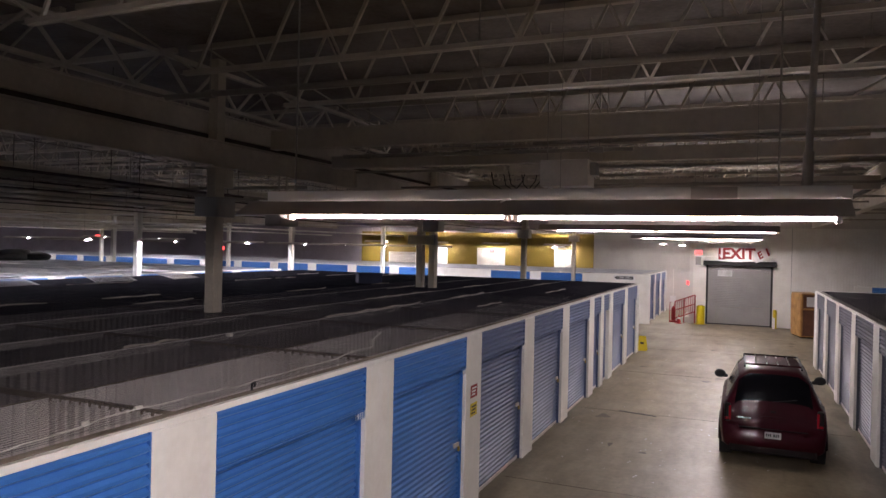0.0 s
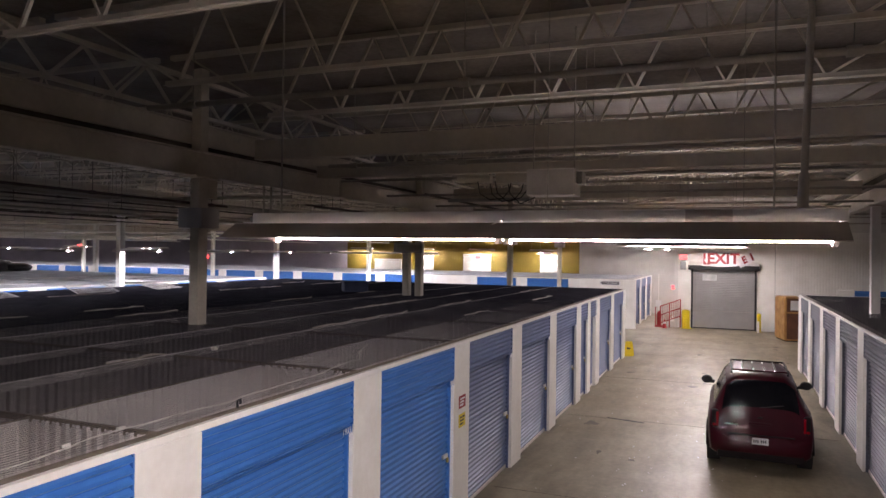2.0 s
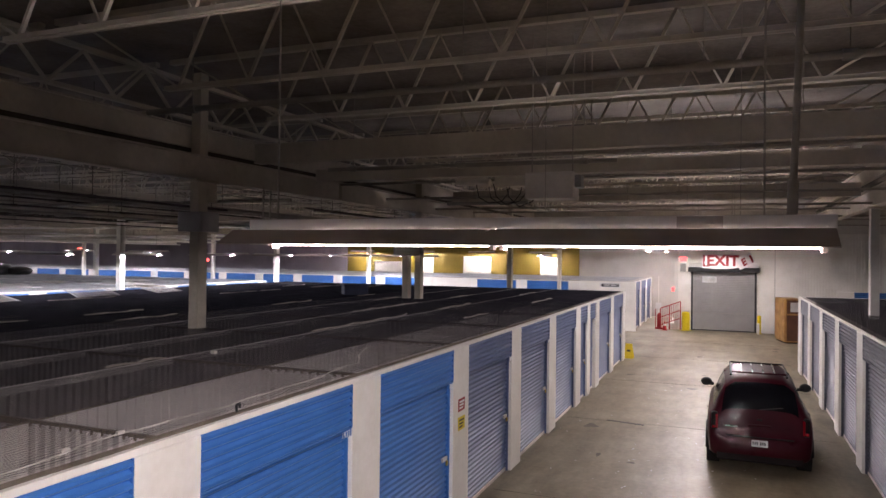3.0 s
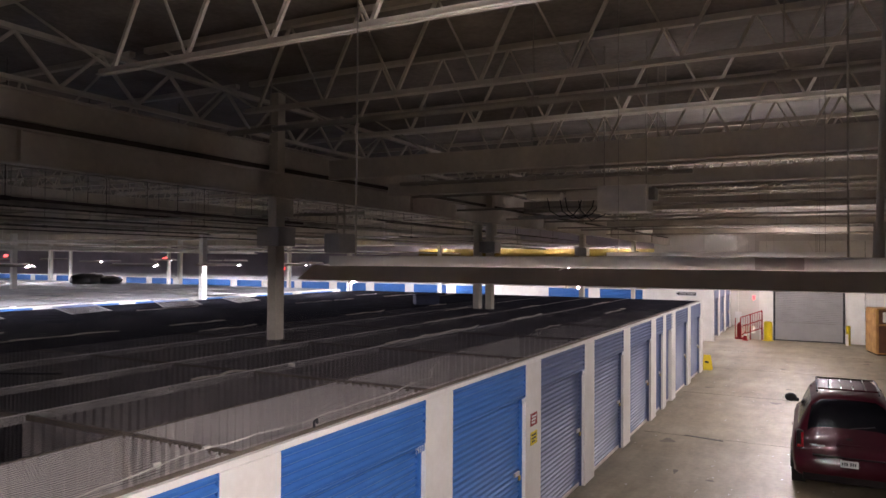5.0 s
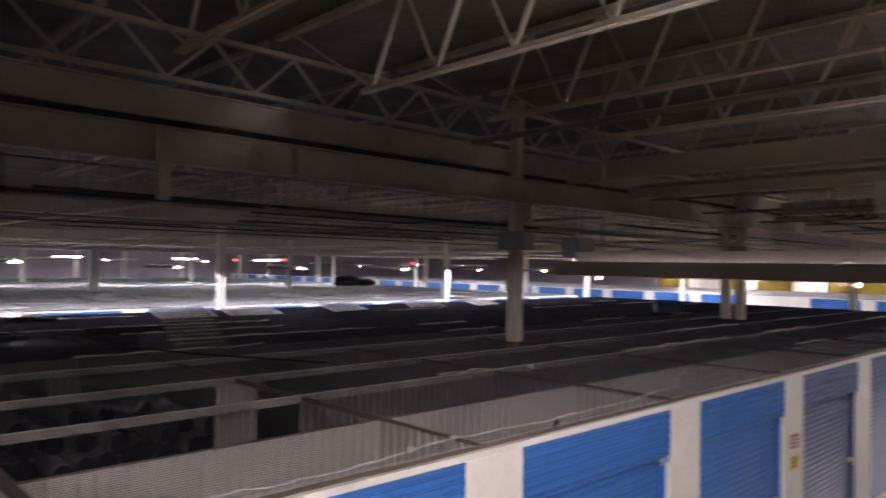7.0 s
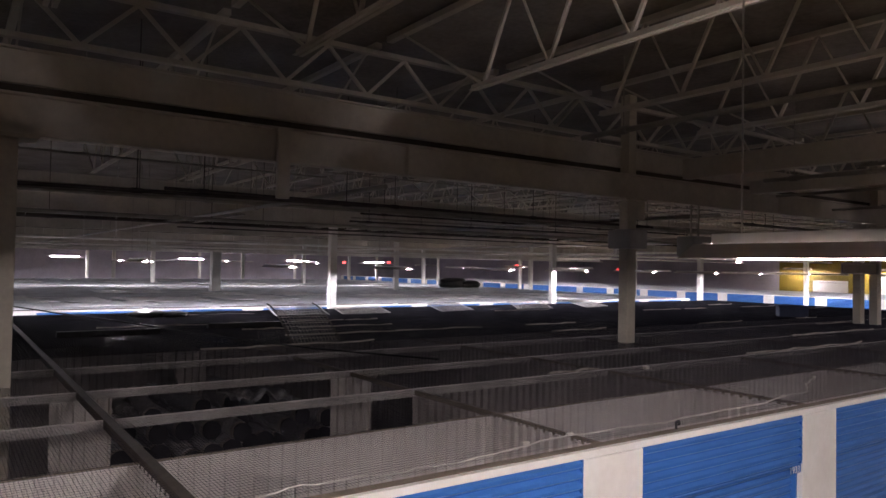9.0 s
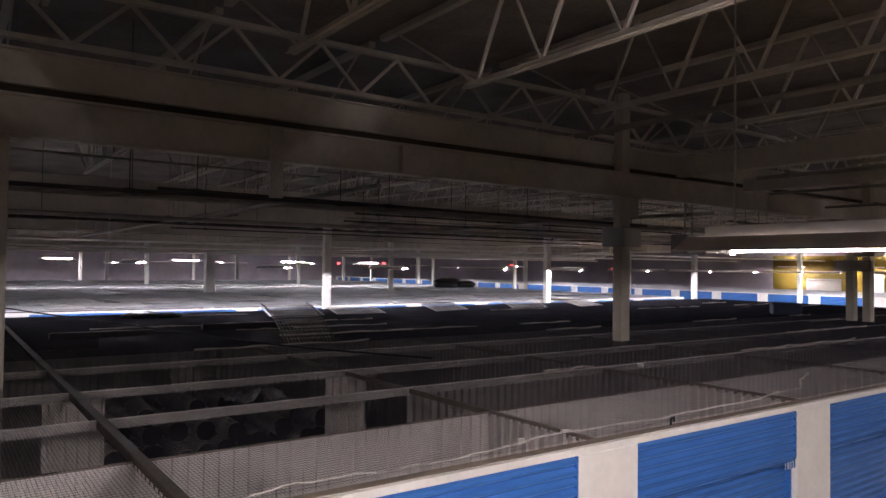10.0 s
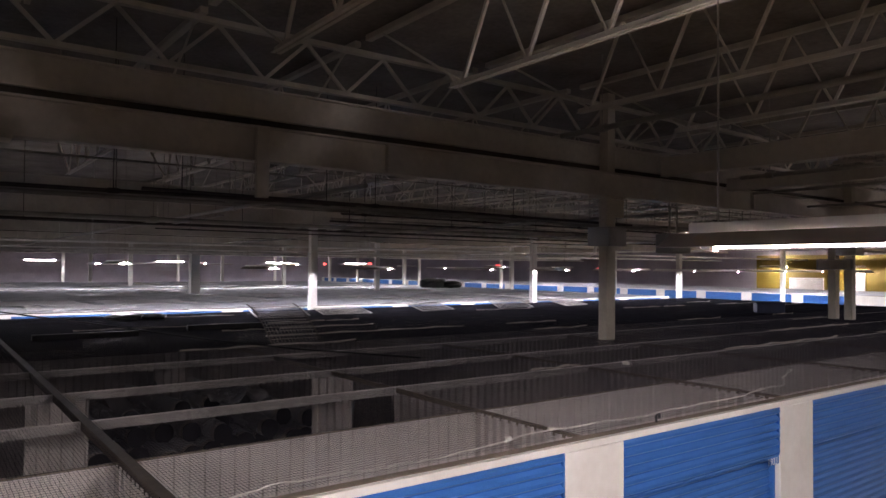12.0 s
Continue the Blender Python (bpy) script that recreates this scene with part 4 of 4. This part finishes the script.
def skin(y, lift=0.0):
    """One side of the body section at y, from the roof's middle down to the sill."""
    zt, wt, zb, wb, wm, zs = between(SHAPE, y)
    h = zt - zb
    pts = [(0, zt + 0.02), (wt * 0.4, zt + 0.016), (wt * 0.75, zt + 0.004), (wt * 0.93, zt - 0.06 * min(1, h * 3)), (wt + (wb - wt) * 0.16, zt - 0.05 - h * 0.13),
           (wt + (wb - wt) * 0.55, zt - h * 0.55), (wt + (wb - wt) * 0.92, zb + h * 0.08), (wb + 0.015, zb), (wb + (wm - wb) * 0.7, zb - 0.05), (wm, zb - (zb - zs) * 0.35),
           (wm - 0.005, zb - (zb - zs) * 0.65), (wm - 0.03, zs + 0.06), (wm - 0.10, zs)]
    if lift:
        pts = [(x + lift * x, z + lift * (1 if i < 4 else 0.3)) for i, (x, z) in enumerate(pts)]
    return pts


car = thing("car", "dark maroon sport utility car parked in the aisle", "car", "", (4.39, 15.15, 0))
ys = sorted({k[0] for k in SHAPE} | {0.205, 0.28, 1.2, 2.0, 2.9, 3.1, 3.8})
body = loft(bmesh.new(), [[(x, y, z) for x, z in skin(y)] + [(-x, y, z) for x, z in skin(y)[:0:-1]] for y in ys])
part("body", body, M["carpaint"], car, smooth=True)


def pane(y0, y1, n, cols, material, label, name, lift=0.012, both=True):
    """A pane that follows the body's skin between two places along the car, over the given points of the section."""
    bm = bmesh.new()
    grid = []
    for i in range(n + 1):
        y = y0 + (y1 - y0) * i / n
        sk = skin(y, lift)
        line = [(x, y - lift, z) for x, z in (sk[c] for c in cols)]
        if both:
            line = [(-x, yy, z) for x, yy, z in line[:0:-1]] + line
        grid.append([bm.verts.new(p) for p in line])
    for a, b in zip(grid, grid[1:]):
        for k in range(len(a) - 1):
            bm.faces.new((a[k], a[k + 1], b[k + 1], b[k]))
    bmesh.ops.recalc_face_normals(bm, faces=list(bm.faces))
    return part(name, bm, M[material], car, label, smooth=True)


rw = pane(0.165, 0.345, 6, (0, 1, 2, 3, 4), "glass", "tinted rear window", "rear_window")
part("wiper", bar(bmesh.new(), (0.0, 0.13, 1.25), (0.40, 0.17, 1.31), 0.012, 0.012), M["black"], rw)
pane(2.68, 3.22, 5, (0, 1, 2, 3), "glass", "windscreen", "windscreen")
for s in (-1, 1):
    for ya, yb in ((0.45, 1.12), (1.2, 2.02), (2.1, 2.8)):
        sw = pane(ya, yb, 4, (4, 5, 6), "glass", "tinted side window", "side_window", both=False)
        if s < 0:
            for v in sw.data.vertices:
                v.co.x *= -1
    tl = part("tail_lamp", boxm(s * 0.79 - 0.055, s * 0.79 + 0.055, 0.075, 0.24, 0.82, 1.15, bevel=0.03), M["cartrim"], car, "dark red tail lamp")
    part("lens", boxm(s * 0.745 - 0.02, s * 0.745 + 0.02, 0.06, 0.12, 0.85, 1.12, bevel=0.008), M["lens"], tl, "red lens")
    part("corner_lens", boxm(s * 0.80 - 0.03, s * 0.80 + 0.03, 0.066, 0.12, 0.85, 0.90, bevel=0.008), M["lens"], tl, "red lens")
    bm = bmesh.new()
    bmesh.ops.create_uvsphere(bm, u_segments=16, v_segments=10, radius=1)
    for v in bm.verts:
        v.co = Vector((s * 1.0 + v.co.x * 0.12, 2.72 + max(v.co.y, -0.5) * 0.1, 1.30 + v.co.z * 0.09))
    mir = part("wing_mirror", bm, M["black"], car, "rounded black wing mirror", smooth=True)
    part("stalk", boxm(min(s * 0.84, s * 0.97), max(s * 0.84, s * 0.97), 2.70, 2.76, 1.22, 1.29, bevel=0.01), M["black"], mir)
    part("roof_rail", tube_path(bmesh.new(), [(s * 0.50, 0.66, 1.80), (s * 0.50, 0.78, 1.84), (s * 0.515, 1.6, 1.855), (s * 0.51, 2.25, 1.835), (s * 0.50, 2.4, 1.80)], 0.018, 8), M["cartrim"], car, "dark roof rail")
    part("door_handle", boxm(s * 0.93 - 0.015, s * 0.93 + 0.02 * s + 0.015, 1.35, 1.5, 0.98, 1.01), M["carpaint"], car)
part("roof_bar", tube_path(bmesh.new(), [(-0.50, 0.78, 1.84), (-0.25, 0.74, 1.845), (0.25, 0.74, 1.845), (0.50, 0.78, 1.84)], 0.016, 8), M["carpaint"], car, "maroon roof rack bar")
part("roof_bar", rod(bmesh.new(), (-0.51, 2.2, 1.84), (0.51, 2.2, 1.84), 0.016, 8), M["cartrim"], car)
for x in (-0.30, -0.10, 0.10, 0.30):
    part("roof_strip", boxm(x - 0.012, x + 0.012, 0.8, 2.2, 1.815, 1.842, bevel=0.004), M["chrome"], car, "bright roof rack strip")
part("bumper_step", boxm(-0.58, 0.58, -0.012, 0.06, 0.742, 0.762, bevel=0.006), M["cartrim"], car)
part("bumper_skirt", boxm(-0.74, 0.74, 0.05, 0.3, 0.27, 0.46, bevel=0.03), M["cartrim"], car)
part("gate_handle", boxm(-0.2, 0.2, 0.075, 0.12, 0.93, 0.975, bevel=0.012), M["carpaint"], car)
part("badge", boxm(-0.045, 0.045, 0.09, 0.12, 1.05, 1.085, bevel=0.008), M["cartrim"], car)
part("maker_strip", boxm(-0.62, -0.38, 0.088, 0.11, 0.90, 0.925), M["chrome"], car)
pl = part("number_plate", boxm(-0.14, 0.14, -0.012, 0.004, 0.59, 0.71, bevel=0.004), M["plate"], car, "white number plate")
for x0 in (-0.11, -0.075, -0.04, 0.02, 0.055, 0.09):
    part("print_bar", boxm(x0 - 0.011, x0 + 0.011, -0.0155, -0.0125, 0.625, 0.68), M["ink"], pl)
part("front_bumper", boxm(-0.80, 0.80, 4.6, 4.86, 0.4, 0.66, bevel=0.06), M["carpaint"], car)
for s in (-1, 1):
    for y in (0.95, 3.95):
        wh = part("wheel", rod(bmesh.new(), (s * 0.70, y, 0.36), (s * 0.935, y, 0.36), 0.36, 28), M["tyre"], car, "black tyre on an alloy wheel")
        part("rim", rod(bmesh.new(), (s * 0.86, y, 0.36), (s * 0.943, y, 0.36), 0.23, 20), M["rim"], wh)
        arch = [(s * 0.92, y + 0.43 * math.cos(a), 0.36 + 0.43 * math.sin(a)) for a in [math.pi * i / 14 for i in range(15)]]
        part("wheel_arch", tube_path(bmesh.new(), arch, 0.035, 8), M["cartrim"], car, "dark wheel arch lip")

# ---------------------------------------------------------------- marks on the floor
for y in (6.5, 12.6, 18.7, 24.8, 30.9, 37.0):
    tagged(part("floor_joint", boxm(0.06, 6.18, y - 0.006, y + 0.006, 0.0, 0.003), M["joint"]), "dark saw-cut joint in the concrete floor", "joint", kind="structure")
cover = part("floor_slot", boxm(-0.46, 0.46, -0.035, 0.035, 0, 0.006), M["ink"])
cover.matrix_basis = pose(1.5, 18.65, 0.0, 0, 0, -12)
tagged(cover, "short dark metal strip lying in the floor", "strip")


level = itertools.count()


def patch(x, y, rx, ry, name, m, label, seed):
    rng = random.Random(seed)
    bm = bmesh.new()
    pts = []
    for i in range(28):
        a = i / 28 * math.tau
        f = 1 + 0.22 * math.sin(3 * a + seed) + rng.uniform(-0.13, 0.13)
        pts.append((x + rx * f * math.cos(a), y + ry * f * math.sin(a)))
    z = 0.0035 + 0.0004 * next(level)
    top = [bm.verts.new((px, py, z)) for px, py in pts]
    bm.faces.new(top)
    tagged(part(name, bm, M[m]), label, "stain", kind="structure")


st = random.Random(11)
for i in range(16):
    patch(st.uniform(0.3, 5.9), st.uniform(9, 36), st.uniform(0.04, 0.16), st.uniform(0.05, 0.25), "floor_stain", "stain", "dark oil stain on the concrete floor", i)

fl = random.Random(5)
bm = bmesh.new()
for i in range(240):
    x, y, r = fl.gauss(2.6, 1.4), fl.uniform(8, 34), fl.uniform(0.006, 0.022)
    if 0.1 < x < 6.1:
        bmesh.ops.create_circle(bm, cap_ends=True, segments=5, radius=r, matrix=pose(x, y, 0.003, 0, 0, fl.uniform(0, 90)))
flecks = struct("floor_flecks", bm, M["vinyl"], "scattered pale flecks on the concrete", "flecks")
flecks["kind"] = "stuff"

# ---------------------------------------------------------------- on and under the wire mesh
cordpts = [(-0.19, 1.2), (-0.19, 2.02), (-0.27, 2.39), (-0.25, 2.72), (-0.2, 3.0), (-0.2, 3.3), (-0.2, 3.69), (-0.30, 4.23), (-0.36, 4.74), (-0.29, 5.45), (-0.27, 5.97),
           (-0.32, 6.37), (-0.29, 7.18), (-0.40, 7.9), (-0.46, 8.6), (-0.75, 9.1), (-0.96, 9.7)]
fine = []
for i, (a, b) in enumerate(zip(cordpts, cordpts[1:])):
    for k in range(4):
        f = k / 4
        fine.append((a[0] + (b[0] - a[0]) * f + 0.012 * math.sin(2.3 * (4 * i + k)), a[1] + (b[1] - a[1]) * f, H + 0.022 + 0.006 * math.sin(1.1 * (4 * i + k))))
cord = thing("light_cord", "thin white electric cord lying along the wire mesh", "cord", "", (0, 0, 0))
part("cable", tube_path(bmesh.new(), fine, 0.0055), M["cord"], cord)
for x, y in ((-0.33, 4.24), (-0.36, 4.74), (-0.42, 8.0), (-0.96, 9.7)):
    part("connector", boxm(x - 0.014, x + 0.014, y - 0.035, y + 0.035, H + 0.014, H + 0.04, bevel=0.005), M["cord"], cord, "white plug connector")
tagged(part("small_box", boxm(-2.6, -2.53, 8.38, 8.45, H + 0.012, H + 0.055, bevel=0.01), M["cord"]), "small pale box lying on the mesh", "box")
tagged(part("steel_hook", tube_path(bmesh.new(), [(-0.1, 5.75, H), (-0.1, 5.75, H + 0.06), (-0.1, 5.79, H + 0.07), (-0.1, 5.79, H + 0.03)], 0.012), M["ink"]), "small dark hook on the front cap", "hook")
for x, y0, y1 in ((-10.1, 2.2, 3.9), (-10.8, 5.0, 6.6)):
    tagged(part("steel_channel", boxm(x - 0.06, x + 0.06, y0, y1, H + 0.014, H + 0.11, bevel=0.006), M["black"]), "dark steel channel lying on the wire mesh", "channel", "channels")
bx = thing("plastic_crate", "dark blue plastic crate lying on the wire mesh", "crate", "", (-7.8, 21.7, H + 0.015), 40)
part("shell", boxm(-0.4, 0.4, -0.3, 0.3, 0, 0.34, bevel=0.03), M["crate"], bx)
part("rim", boxm(-0.43, 0.43, -0.33, 0.33, 0.29, 0.34, bevel=0.01), M["crate"], bx)


def bag(x, y, z, sx, sy, sz, seed, rz=0.0):
    bm = bmesh.new()
    bmesh.ops.create_icosphere(bm, subdivisions=3, radius=1)
    for v in bm.verts:
        f = 1 + 0.25 * noise.noise(v.co * 1.6 + Vector((seed, 0, 0))) + 0.1 * noise.noise(v.co * 5 + Vector((0, seed, 0)))
        v.co = Vector((v.co.x * sx * f, v.co.y * sy * f, max(v.co.z * f, -0.75) * sz + 0.75 * sz))
    b = part("bin_bag", bm, M["bag"], smooth=True)
    b.matrix_basis = pose(x, y, z, 0, 0, rz)
    tagged(b, "crumpled black plastic bag lying on the mesh", "bag", "bags")


bag(-14.2, 4.6, H + 0.015, 0.28, 0.42, 0.1, 1)
bag(-14.1, 5.2, H + 0.015, 0.2, 0.3, 0.08, 2)
bag(-32.6, 26.9, H + 0.02, 0.7, 1.3, 0.35, 3, 20)
bag(-32.3, 28.0, H + 0.02, 0.5, 0.9, 0.25, 4)

for i, (x, y) in enumerate(((-13.6, 10.2), (-13.7, 13.4), (-13.7, 16.6), (-13.8, 19.6), (-13.6, 8.3))):
    g = thing("loose_grille", "pale loose steel grille lifted from the mesh", "grille", "loose grilles", (x, y, H + 0.02))
    g.matrix_basis = pose(x, y, H + 0.02, 0, 12 + 4 * (i % 3), 15 * (i % 2))
    part("frame", box(box(box(boxm(-0.6, 0.6, -0.75, -0.72, 0, 0.02), -0.6, 0.6, 0.72, 0.75, 0, 0.02), -0.6, -0.57, -0.72, 0.72, 0, 0.02), 0.57, 0.6, -0.72, 0.72, 0, 0.02), M["rail"], g)
    gr = part("wire_grid", wires(bmesh.new(), -0.57, 0.57, -0.72, 0.72, 0.004, 0.08, 0.08, 0.007), M["rail"], g)
    gr["kind"] = "stuff"
bent = thing("bent_mesh_panel", "pale wire mesh panel bent upward off the unit tops", "mesh panel", "", (-7.6, 5.5, H + 0.015))
bm = bmesh.new()
arc = [(-1.3 + 0.2 * i, 0.58 * (1 - (i / 7) ** 1.6)) for i in range(8)]
for k in range(15):
    tube_path(bm, [(x, 0.065 * k - 0.1 * (i / 7), z) for i, (x, z) in enumerate(arc)], 0.0045, 4)
for i in range(14):
    f = i / 2
    (xa, za), (xb, zb) = arc[int(f)], arc[min(int(f) + 1, 7)]
    u = f - int(f)
    rod(bm, (xa + (xb - xa) * u, -0.1 * f / 7, za + (zb - za) * u), (xa + (xb - xa) * u, 0.91 - 0.1 * f / 7, za + (zb - za) * u), 0.0045, 4)
part("wire_grid", bm, M["pipe"], bent)
for k in (0, 14):
    part("edge_strip", tube_path(bmesh.new(), [(x, 0.065 * k - 0.1 * (i / 7), z + 0.012) for i, (x, z) in enumerate(arc)], 0.013, 6), M["brown"], bent)
cv = random.Random(31)
spots = [(-19.6, 4.5, 1.2, 1.4), (-20.0, 17.5, 1.0, 1.5), (-22.0, 25.0, 1.2, 1.4), (-23.5, 1.5, 1.4, 1.5)]
# First four are loose covers; the random ones stand for bright lamp pools.
spots += [(-18.9 - 1.55 * 2 * cv.randint(0, 4), Y0 + 0.5 + PITCH * (cv.randint(-2, 7) + 0.5), 1.45, cv.uniform(0.7, 1.45)) for i in range(20)]
spots += [(-39.6 - 1.55 * 2 * cv.randint(0, 2), Y0 + 0.5 + PITCH * (cv.randint(-2, 7) + 0.5), 1.45, cv.uniform(0.7, 1.45)) for i in range(12)]
taken = set()
for i, (x, y, sx, sy) in enumerate(spots):
    if (round(x / 3.1), round(y / 3.08)) in taken:
        continue
    taken.add((round(x / 3.1), round(y / 3.08)))
    z = H + 0.02 + 0.004 * (i % 7)
    bm = bmesh.new()
    bmesh.ops.create_grid(bm, x_segments=8, y_segments=8, size=1)
    for v in bm.verts:
        k = v.co * 2 + Vector((x, y, 0))
        v.co = Vector((v.co.x * sx * (1 + 0.08 * noise.noise(k)), v.co.y * sy * (1 + 0.12 * noise.noise(k + Vector((9, 0, 0)))), 0.03 + 0.05 * noise.noise(k * 1.3)))
    bmesh.ops.solidify(bm, geom=list(bm.faces), thickness=0.006)
    c = part("cover_sheet", bm, M["vinyl"], smooth=True)
    c.location = (x, y, z)
    tagged(c, "pale rumpled sheet on a far storage unit, whitening its lamplit top", "sheet", "cover sheets")

rack = thing("stacking_rack", "dark steel rack holding rolled goods inside a unit", "rack", "", (-7.1, 3.6, 0))
part("deck", boxm(-1.4, 1.4, -1.3, 2.2, 1.28, 1.36), M["brown"], rack)
for x in (-1.3, 1.3):
    for y in (-1.2, 2.1):
        part("leg", boxm(x - 0.05, x + 0.05, y - 0.05, y + 0.05, 0, 1.28), M["brown"], rack)
rng = random.Random(8)


def roll(x, y, z, L, r, rz):
    bm = bmesh.new()
    n = 20
    secs = []
    for xx, rr in ((-L / 2, r * 0.35), (-L / 2, r), (L / 2, r), (L / 2, r * 0.35)):
        secs.append([(xx, rr * math.cos(i / n * math.tau), rr * math.sin(i / n * math.tau) * 0.95) for i in range(n)])
    loft(bm, secs + [secs[0]], cap=False)
    t = thing("rolled_carpet", "brownish rolled carpet stacked inside a storage unit", "carpet roll", "carpet rolls", (x, y, z), rz)
    part("roll", bm, M["roll"], t)
    # Added dark disc: puts shade on the end that faces the lamp.
    part("end_wrap", rod(bmesh.new(), (L / 2 - 0.02, 0, 0), (L / 2 + 0.012, 0, 0), r * 0.99, 20), M["ink"], t, "added dark disc keeping the roll end in shade")
    part("wrap", rod(bmesh.new(), (-L * 0.46, 0, 0), (L * 0.44, 0, 0), r * 1.015, 20), M["foil"], t, "shiny plastic wrap")


for k in range(12):
    roll(-7.1 + rng.uniform(-0.3, 0.3), 2.45 + 0.29 * k, 1.50, 2.4, 0.14, rng.uniform(-3, 3))
for k in range(9):
    roll(-7.2 + rng.uniform(-0.4, 0.4), 2.6 + 0.34 * k, 1.755, 2.2, 0.13, rng.uniform(-8, 8))
for k in range(4):
    roll(-7.4 + rng.uniform(-0.3, 0.3), 3.0 + 0.5 * k, 1.995, 2.0, 0.12, rng.uniform(-12, 12))
for x, y, z, sx, sy in ((-6.6, 4.4, 2.16, 0.6, 0.4), (-10.5, 4.6, 2.36, 0.6, 0.4), (-9.6, 8.6, 2.16, 0.5, 0.4), (-11.5, 7.2, 2.06, 0.7, 0.5)):
    bm = bmesh.new()
    bmesh.ops.create_grid(bm, x_segments=14, y_segments=14, size=1)
    for v in bm.verts:
        v.co = Vector((v.co.x * sx, v.co.y * sy, 0.16 * noise.noise(v.co * 2.5 + Vector((x, y, 0))) + 0.05 * noise.noise(v.co * 7)))
    bmesh.ops.solidify(bm, geom=list(bm.faces), thickness=0.01)
    p = part("plastic_sheet", bm, M["foil"], smooth=True)
    p.location = (x, y, z)
    tagged(p, "crumpled clear plastic sheet on stored goods", "sheet", "plastic sheets")
for x, y, w2, h2 in ((-10.5, 4.6, 1.2, 2.3), (-11.5, 7.2, 1.4, 2.0), (-10.4, 2.0, 1.0, 2.2), (-9.6, 8.6, 0.9, 2.1), (-12.8, 4.0, 1.2, 2.4)):
    c = thing("stored_carton", "brown cardboard carton stacked inside a storage unit", "carton", "cartons", (x, y, 0), rng.uniform(-8, 8))
    part("box", boxm(-w2 / 2, w2 / 2, -0.5, 0.5, 0, h2, bevel=0.01), M["roll"], c)
    part("tape", boxm(-w2 / 2 - 0.002, w2 / 2 + 0.002, -0.03, 0.03, h2, h2 + 0.003), M["foil"], c)
hang = [(-14.4, 1.2, 3.15), (-12.5, 2.4, 3.0), (-10.5, 3.5, 2.9), (-8.5, 4.4, 2.8), (-6.5, 5.4, H + 0.03), (-4.6, 6.4, H + 0.03)]
tagged(part("black_cable", tube_path(bmesh.new(), hang, 0.014), M["black"]), "slack black cable running over the mesh", "cable")
